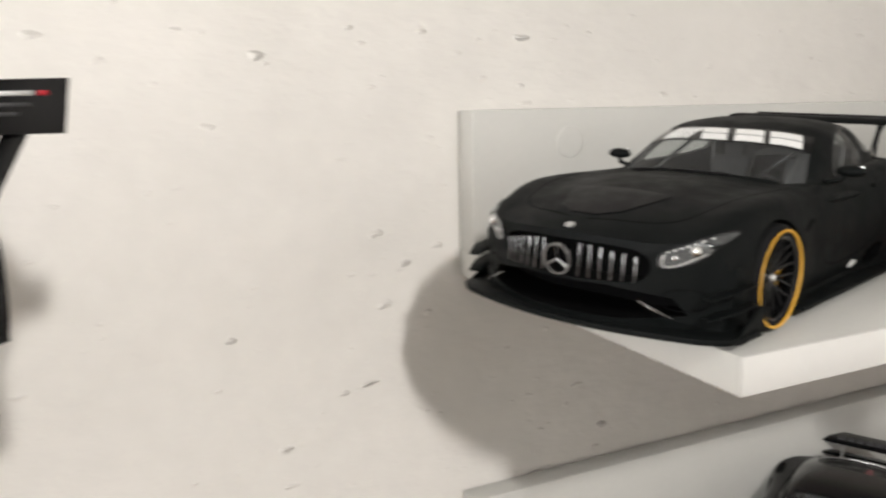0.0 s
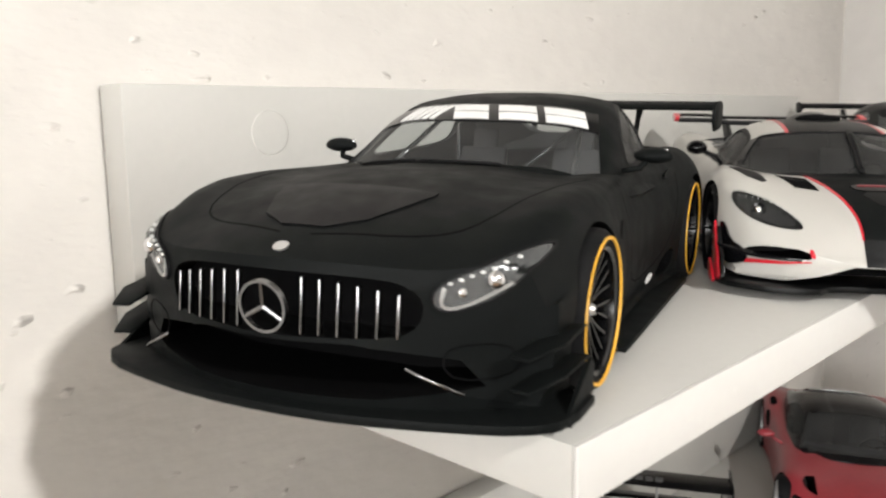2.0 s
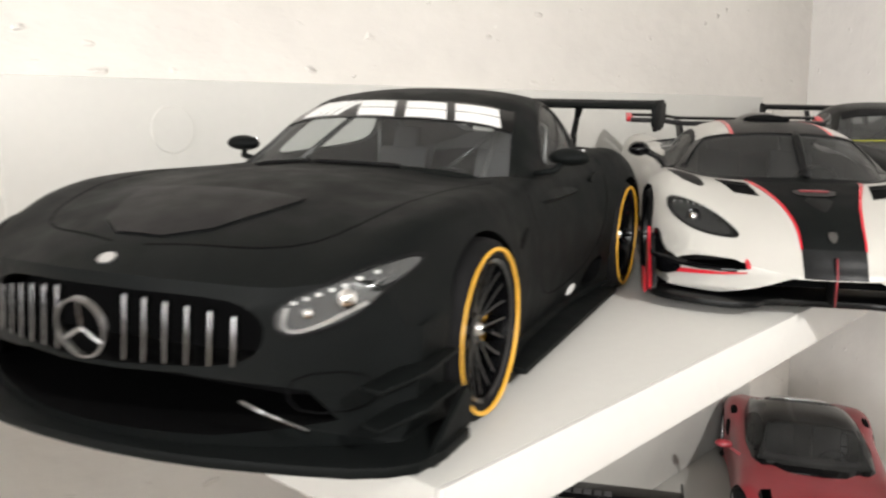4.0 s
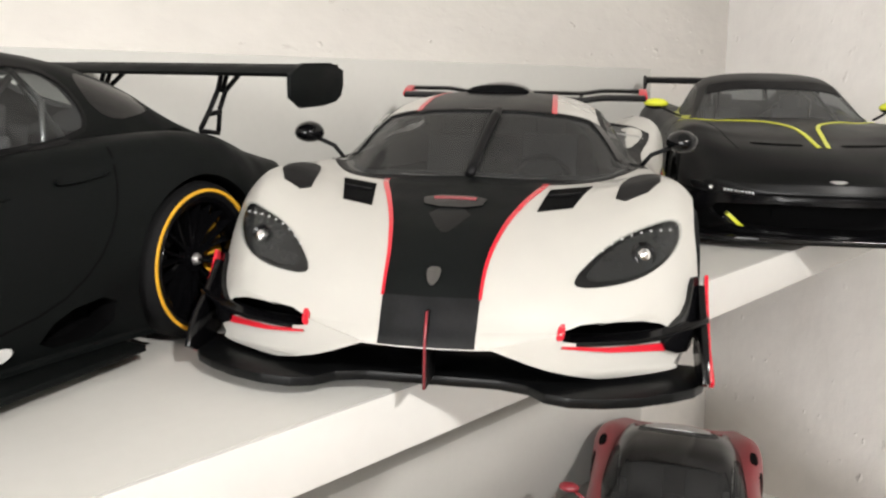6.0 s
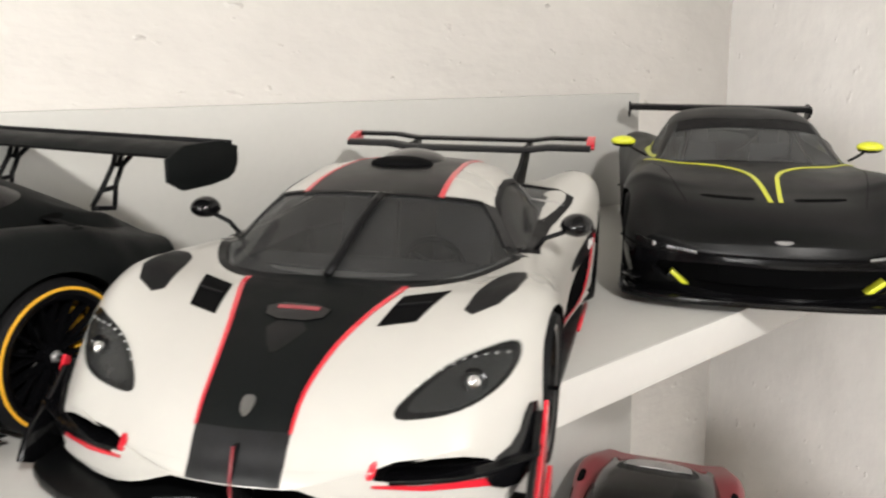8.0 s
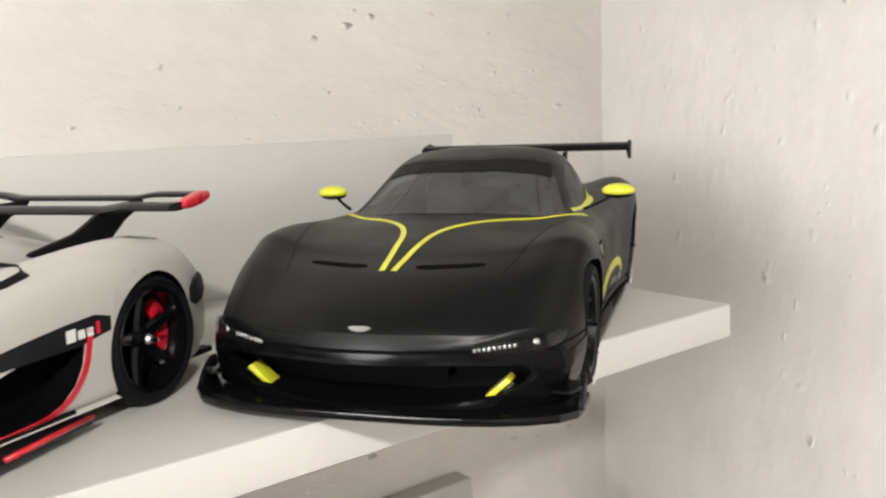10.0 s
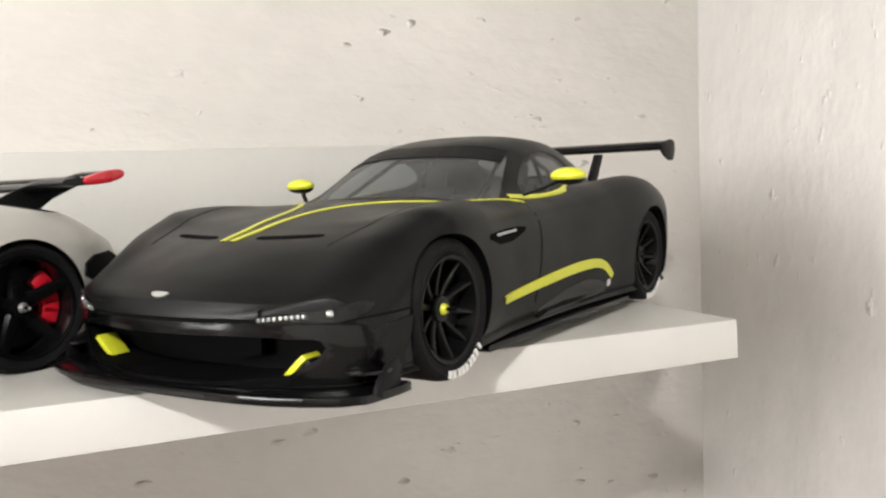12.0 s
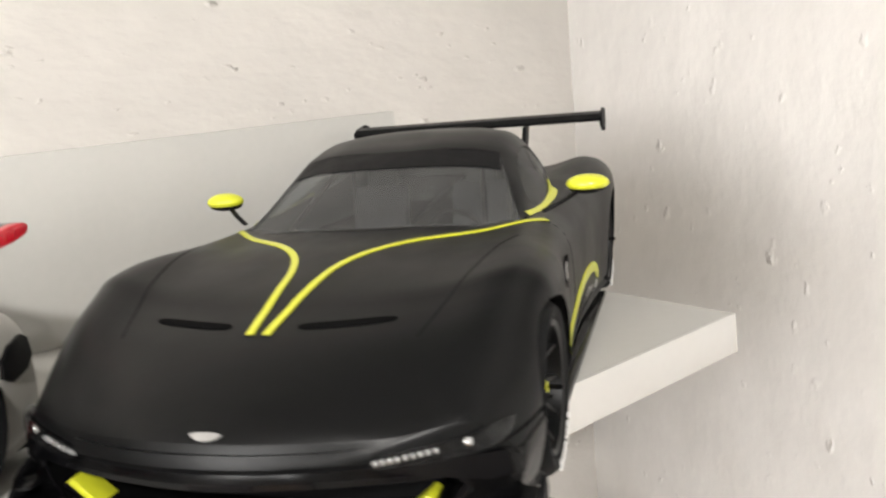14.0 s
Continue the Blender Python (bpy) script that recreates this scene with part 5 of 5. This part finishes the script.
        part("bumper_cheek", skin.patch(cheek, "front", 0.0004, 6), FASCIA, car, "glossy black bumper cheek")
        wedge = dense([(s * 0.0300, 0.0202), (s * 0.0420, 0.0204), (s * 0.0510, 0.0198), (s * 0.0520, 0.0150), (s * 0.0480, 0.0150)], 0.001)
        part("lamp_wedge", skin.patch(wedge, "front", 0.0009, 6, 0.0010), GLOSS, car, "glossy black wedge under the headlight")
        part("bumper_side", skin.patch(dense([(0.0925, 0.0062), (0.1040, 0.0062), (0.1060, 0.0185), (0.0905, 0.0205)], 0.002), "left" if s > 0 else "right", 0.0004, 5), FASCIA, car, "black lower bumper side")
        part("bumper_seam", skin.ribbon(dense([(0.1060, 0.0212), (0.0905, 0.0222)], 0.002, False), 0.0005, "left" if s > 0 else "right", 0.0002), DARK, car)
        part("corner_fin", prism(chaikin([(0.108, s * 0.0480), (0.110, s * 0.0530), (0.104, s * 0.0575), (0.099, s * 0.0570), (0.098, s * 0.0520)], 1), 0.0090, 0.0098, "z", 0.0002), GLOSS, car)
        part("splitter_fence", prism(chaikin([(0.108, 0.0035), (0.098, 0.0035), (0.097, 0.0120), (0.101, 0.0115), (0.106, 0.0080)], 1), s * 0.0566 - 0.0006, s * 0.0566 + 0.0006, "y", 0.0001), PLASTIC, car)
        part("side_skirt", prism([(0.050, s * 0.044), (0.050, s * 0.0542), (-0.058, s * 0.0560), (-0.058, s * 0.044)], 0.0032, 0.0052, "z", 0.0003), GLOSS, car)
        m = part("wing_mirror", mirror_head(-0.0005, s * 0.0575, 0.0522, 0.0050, 0.0062, 0.0028), YELLOW, car, "acid yellow mirror pod")
        under = mirror_head(-0.0008, s * 0.0575, 0.0512, 0.0046, 0.0056, 0.0024)
        part("mirror_base", under, PLASTIC, m)
        part("mirror_stalk", rod(bmesh.new(), [(0.010, s * 0.0460, 0.0465), (0.0060, s * 0.0505, 0.0482), (0.0010, s * 0.0555, 0.0506)], 0.0009, 6, 0.6), PLASTIC, m)
        part("wing_strut", prism([(-0.100, 0.0440), (-0.110, 0.0440), (-0.122, 0.0615), (-0.114, 0.0615)], s * 0.0210 - 0.0008, s * 0.0210 + 0.0008, "y", 0.0002), PLASTIC, car)
    for way, s in (("left", 1), ("right", -1)):
        part("side_window", skin.patch(side, way, -0.0003, 5, 0.0003), GLASS_DARK, car)
        part("window_line", skin.ribbon(dense(chaikin([(0.0120, 0.0462), (-0.004, 0.0455), (-0.022, 0.0465), (-0.034, 0.0490)], 2, False), 0.002, False), 0.0012, way, 0.0003), YELLOW, car, "acid yellow window line")
        strip = chaikin([(0.0420, 0.0170), (0.0100, 0.0192), (-0.0180, 0.0208), (-0.0350, 0.0206), (-0.0440, 0.0145)], 3, False)
        part("sill_stripe", skin.ribbon(strip, [0.0034 - 0.0014 * (2 * k / (len(strip) - 1) - 1) ** 2 for k in range(len(strip))], way, 0.0005, 0.0008), YELLOW, car, "acid yellow sill stripe")
        part("exhaust_tip", skin.patch(chaikin([(-0.0400, 0.0110), (-0.0425, 0.0110), (-0.0425, 0.0135), (-0.0400, 0.0135)], 1), way, 0.0005, 3), SILVER, car)
        part("sill_recess", skin.patch(chaikin([(0.0300, 0.0070), (-0.0420, 0.0070), (-0.0400, 0.0130), (-0.0180, 0.0165)], 1), way, 0.0002, 3), GLOSS, car)
        part("fender_vent", skin.patch(chaikin([(0.0560, 0.0365), (0.0400, 0.0325), (0.0200, 0.0370), (0.0350, 0.0378)], 1), way, 0.0003, 3), DARK, car)
        part("vent_strake", skin.ribbon(dense([(0.0480, 0.0362), (0.0320, 0.0366)], 0.002, False), 0.0007, way, 0.0007), SILVER, car)
        part("door_seam", skin.ribbon(dense(chaikin([(0.0140, 0.0450), (0.0120, 0.0330), (0.0180, 0.0130)], 2, False), 0.002, False), 0.0006, way, 0.0001), DARK, car)
    spl = [(0.1230, 0.0), (0.1224, 0.0240), (0.1195, 0.0410), (0.1125, 0.0560), (0.1000, 0.0580), (0.0920, 0.0575)]
    part("splitter", prism(dense(chaikin(spl + [(x, -y) for x, y in spl[:0:-1]], 1), 0.004), 0.0030, 0.0052, "z", 0.0004), GLOSS, car, "glossy black front splitter")
    wing = part("rear_wing", airfoil(-0.1110, 0.0160, 0.0040, -0.0525, 0.0525, 0.0632, up=0.0012), SATIN, car, "satin black rear wing")
    for s in (1, -1):
        part("end_plate", prism(chaikin([(-0.1090, 0.0650), (-0.1280, 0.0675), (-0.1285, 0.0605), (-0.1240, 0.0565), (-0.1110, 0.0605)], 1), s * 0.0530 - 0.0006, s * 0.0530 + 0.0006, "y", 0.0001), PLASTIC, wing)
    part("diffuser", prism([(-0.095, -0.036), (-0.095, 0.036), (-0.126, 0.038), (-0.126, -0.038)], 0.0045, 0.0065, "z", 0.0003), PLASTIC, car)
    cabin(car, 0.008, -0.028, 0.037, 0.014, 0.064, GREYCLOTH, True)
    front = make_wheel_meshes(0.0188, 0.0148, 0.0165, 10, 0, SATIN, None, PLASTIC, YELLOW, DECAL, fat=0.0022)
    rear_set = make_wheel_meshes(0.0188, 0.0148, 0.0165, 10, 0, SATIN, None, PLASTIC, PLASTIC, DECAL, fat=0.0022)
    for x, meshes in ((0.0715, front), (-0.0825, rear_set)):
        for s in (1, -1):
            put_wheel(car, meshes, x, s * 0.0553, 0.0188)
    return car


yellow_trim_car()


# ---- cars on the lower shelf, seen from above ----
def plain_car(name, x, y, z, a, label, paint, roof_paint, seat, wing, pane=None, wheels=True):
    car = car_at(name, x, y, z, a, label)
    zc = curve([(-0.118, 0.036), (-0.08, 0.041), (-0.04, 0.042), (0.02, 0.040), (0.05, 0.0375), (0.09, 0.030), (0.115, 0.020)])
    wm = curve([(-0.118, 0.045), (-0.09, 0.0525), (-0.07, 0.0540), (-0.03, 0.0505), (0.02, 0.0500), (0.07, 0.0530), (0.10, 0.0500), (0.115, 0.044)])
    zf = curve([(-0.118, 0.037), (-0.075, 0.0460), (-0.03, 0.0425), (0.02, 0.0395), (0.07, 0.0400), (0.10, 0.031), (0.115, 0.022)])

    def sec(u):
        w, zz, c = wm(u), zf(u), zc(u)
        f = w * 0.84
        return [(0, 0.006), (w - 0.006, 0.006), (w - 0.002, 0.009), (w, 0.018), (w - 0.0016, max(zz - 0.006, 0.0185)), (f, zz), (f * 0.7, zz * 0.5 + c * 0.5 - 0.0005), (f * 0.35, c), (0, c)]

    def bend(u, v):
        s = min(max((u - 0.04) / 0.07, 0), 1)
        return -7 * v * v * s * s
    hull = loft(-0.116, 0.112, 60, sec, bend, (0.002, 0.002), 4)
    zr = curve([(-0.095, 0.0455), (-0.07, 0.0540), (-0.04, 0.0598), (-0.015, 0.0615), (0.005, 0.0590), (0.025, 0.0480), (0.042, 0.0385)])
    yb = curve([(-0.095, 0.034), (-0.05, 0.0410), (0.0, 0.0415), (0.042, 0.037)])

    def top(u, k=0.0, floor=0.034):
        zz, b = zr(u) - k, yb(u) - k
        low = min(0.040, zz - 0.003)
        return [(0, floor), (b, floor), (b, low), (b * 0.86, low + (zz - low) * 0.55), (b * 0.70, zz - 0.0035), (b * 0.5, zz - 0.0012), (b * 0.25, zz - 0.0002), (0, zz)]

    def top_bend(u, v):
        return -7.0 * v * v * min(max((u + 0.04) / 0.05, 0), 1)
    roof = loft(-0.093, 0.040, 46, top, top_bend, (0, 0), 4)
    skin = Skin(hull, roof)

    def room(k=0.0015):
        return loft(-0.060, 0.026, 30, lambda u: top(u, k, 0.012), top_bend, (0, 0), 4)
    ws = dense([(0.0350 - 7 * v * v, v) for v in (i / 8 * 0.036 for i in range(-8, 9))] + [(0.0010 - 7 * v * v, v) for v in (i / 8 * 0.0275 for i in range(8, -9, -1))], 0.003)
    side = chaikin([(0.018, 0.0425), (-0.030, 0.0435), (-0.042, 0.0470), (-0.030, 0.0550), (-0.008, 0.0565), (0.004, 0.0530)], 2)
    back = chaikin([(-0.044, 0.026), (-0.044, -0.026), (-0.080, -0.023), (-0.080, 0.023)], 2)
    wells = wheel_well(0.071, 0.0185, 0.0197) + wheel_well(-0.071, 0.0190, 0.0205)
    part("body", carve(hull, [room(0.0010)] + wells, paint, DARK), None, car)
    part("cabin_shell", carve(roof, [room(), prism(ws, 0.041, 0.09), prism(side, -0.08, 0.08, "y"), prism(back, 0.046, 0.09)], roof_paint, DARK), None, car)
    part("windscreen", skin.patch(ws, "top", -0.0003, 6, 0.0003), pane or GLASS, car)
    part("rear_window", skin.patch(back, "top", -0.0003, 4, 0.0003), pane or GLASS, car)
    for way, s in (("left", 1), ("right", -1)):
        part("side_window", skin.patch(side, way, -0.0003, 4, 0.0003), GLASS, car)
        part("side_intake", skin.patch(chaikin([(-0.034, 0.030), (-0.048, 0.030), (-0.052, 0.040), (-0.040, 0.0395)], 1), way, 0.0003, 3), DARK, car)
        part("deck_intake", skin.patch(chaikin([(-0.050, s * 0.0435), (-0.050, s * 0.0485), (-0.064, s * 0.0485), (-0.064, s * 0.0440)], 1), "top", 0.0003, 3), DARK, car)
        m = part("wing_mirror", mirror_head(0.018, s * 0.0570, 0.0455, 0.0045, 0.0060, 0.0030), paint, car)
        part("mirror_stalk", rod(bmesh.new(), [(0.022, s * 0.046, 0.0405), (0.020, s * 0.053, 0.0440)], 0.0010, 6), paint, m)
        part("headlight", skin.patch(chaikin([(s * 0.028, 0.022), (s * 0.031, 0.028), (s * 0.044, 0.034), (s * 0.046, 0.029)], 2), "front", 0.0003, 3), GLOSS, car)
    part("engine_cover", skin.patch(chaikin([(-0.082, 0.030), (-0.082, -0.030), (-0.104, -0.026), (-0.104, 0.026)], 2), "top", 0.0004, 4, 0.0006), paint if not wing else SILVER, car)
    if not wing:
        # pale patch laid over the rear window as its bright reflection
        part("rear_pane_glare", skin.patch(dense(chaikin([(-0.0560, 0.0215), (-0.0560, -0.0215), (-0.0780, -0.0180), (-0.0780, 0.0180)], 1), 0.003), "top", 0.0006, 6), SILVER, car, "pale silver patch for light reflected in the rear window")
    part("roof_panel", skin.ribbon([(-0.0005 - 0.004 * k, 0.0) for k in range(11)], 0.052, "top", 0.0002, 0.0003, 12), GLOSS, car, "glossy black roof panel")
    cabin(car, 0.010, -0.022, 0.033, 0.012, 0.058, seat, False)
    if wing:
        up, span = wing
        part("rear_wing", airfoil(-0.100 - up * 0.4, 0.0200, 0.0030, -span, span, 0.0520 + up, up=0.001), GLOSS, car, "black rear wing with plain grey lettering bars")
        for s in (1, -1):
            y0 = s * (span + 0.0006)
            plate = part("end_plate", prism([(-0.097 - up * 0.4, 0.0435 + up * 0.98), (-0.1232 - up * 0.4, 0.0425 + up), (-0.1252 - up * 0.4, 0.0565 + up), (-0.098 - up * 0.4, 0.0560 + up)], y0 - 0.0006, y0 + 0.0006, "y", 0.0002), GLOSS, car)
            for z, h, u0, u1, mt in ((0.0528, 0.0006, -0.1030, -0.1160, DECAL), (0.0528, 0.0006, -0.1172, -0.1195, RED), (0.0500, 0.0005, -0.1040, -0.1150, GREYCLOTH), (0.0478, 0.0005, -0.1040, -0.1120, GREYCLOTH)):
                part("lettering_bar", box((u1 - up * 0.4, y0 + s * 0.0007 - 0.0001, z + up - h), (u0 - up * 0.4, y0 + s * 0.0007 + 0.0001, z + up + h)), mt, plate)
            part("wing_bracket", prism([(-0.100, 0.0330), (-0.107, 0.0330), (-0.1165 - up * 0.4, 0.0440 + up), (-0.1100 - up * 0.4, 0.0440 + up)], s * (span - 0.004) - 0.0005, s * (span - 0.004) + 0.0005, "y", 0.0001), GLOSS, car)
            part("wing_strut", prism([(-0.088, 0.036), (-0.096, 0.036), (-0.112 - up * 0.4, 0.051 + up), (-0.104 - up * 0.4, 0.051 + up)], s * 0.016 - 0.0006, s * 0.016 + 0.0006, "y", 0.0001), SILVER, car)
        part("lower_wing", airfoil(-0.100, 0.0100, 0.0018, -0.0360, 0.0360, 0.0430), GLOSS, car)
        for k in range(7):
            yy = -0.020 + k * 0.0058
            q = prism([(-0.1030 - up * 0.4, yy), (-0.1030 - up * 0.4, yy + 0.0044), (-0.1090 - up * 0.4, yy + 0.0044), (-0.1090 - up * 0.4, yy)], 0.0538 + up, 0.0543 + up, "z")
            part("lettering_bar", q, GREYCLOTH, car)
        part("red_bar", rod(bmesh.new(), [(-0.070, 0.004, 0.047), (-0.098, 0.004, 0.042)], 0.0022, 8), CRIMSON, car)
    if wheels:
        ms = make_wheel_meshes(0.0186, 0.0148, 0.0165, 5, 0, GLOSS if wing else SILVER, None, RED, SILVER, fat=0.004)
        for u in (0.071, -0.071):
            for s in (1, -1):
                put_wheel(car, ms, u, s * 0.0520, 0.0186)
    return car


plain_car("red_sports_car", 0.480, -0.104, LOW, 26.0, "deep red sports car model with black roof and dark glass", CRIMSON, GLOSS, PLASTIC, False, pane=GLASS_SMOKE)
plain_car("black_winged_car", 0.200, -0.088, LOW, 29.0, "black racing car model with silver engine deck and large rear wing", GLOSS, GLOSS, GREYCLOTH, (0.0, 0.0580))

# ---- neighbouring shelf ----
wall_shelf(-0.840, -0.239, SHELF + 0.015, "light grey wall shelf further along the same wall")
plain_car("black_winged_car", -0.337, -0.138, SHELF + 0.015, 18.5, "black racing car model with lettered wing end plates", GLOSS, GLOSS, GREYCLOTH, (0.0190, 0.0540))
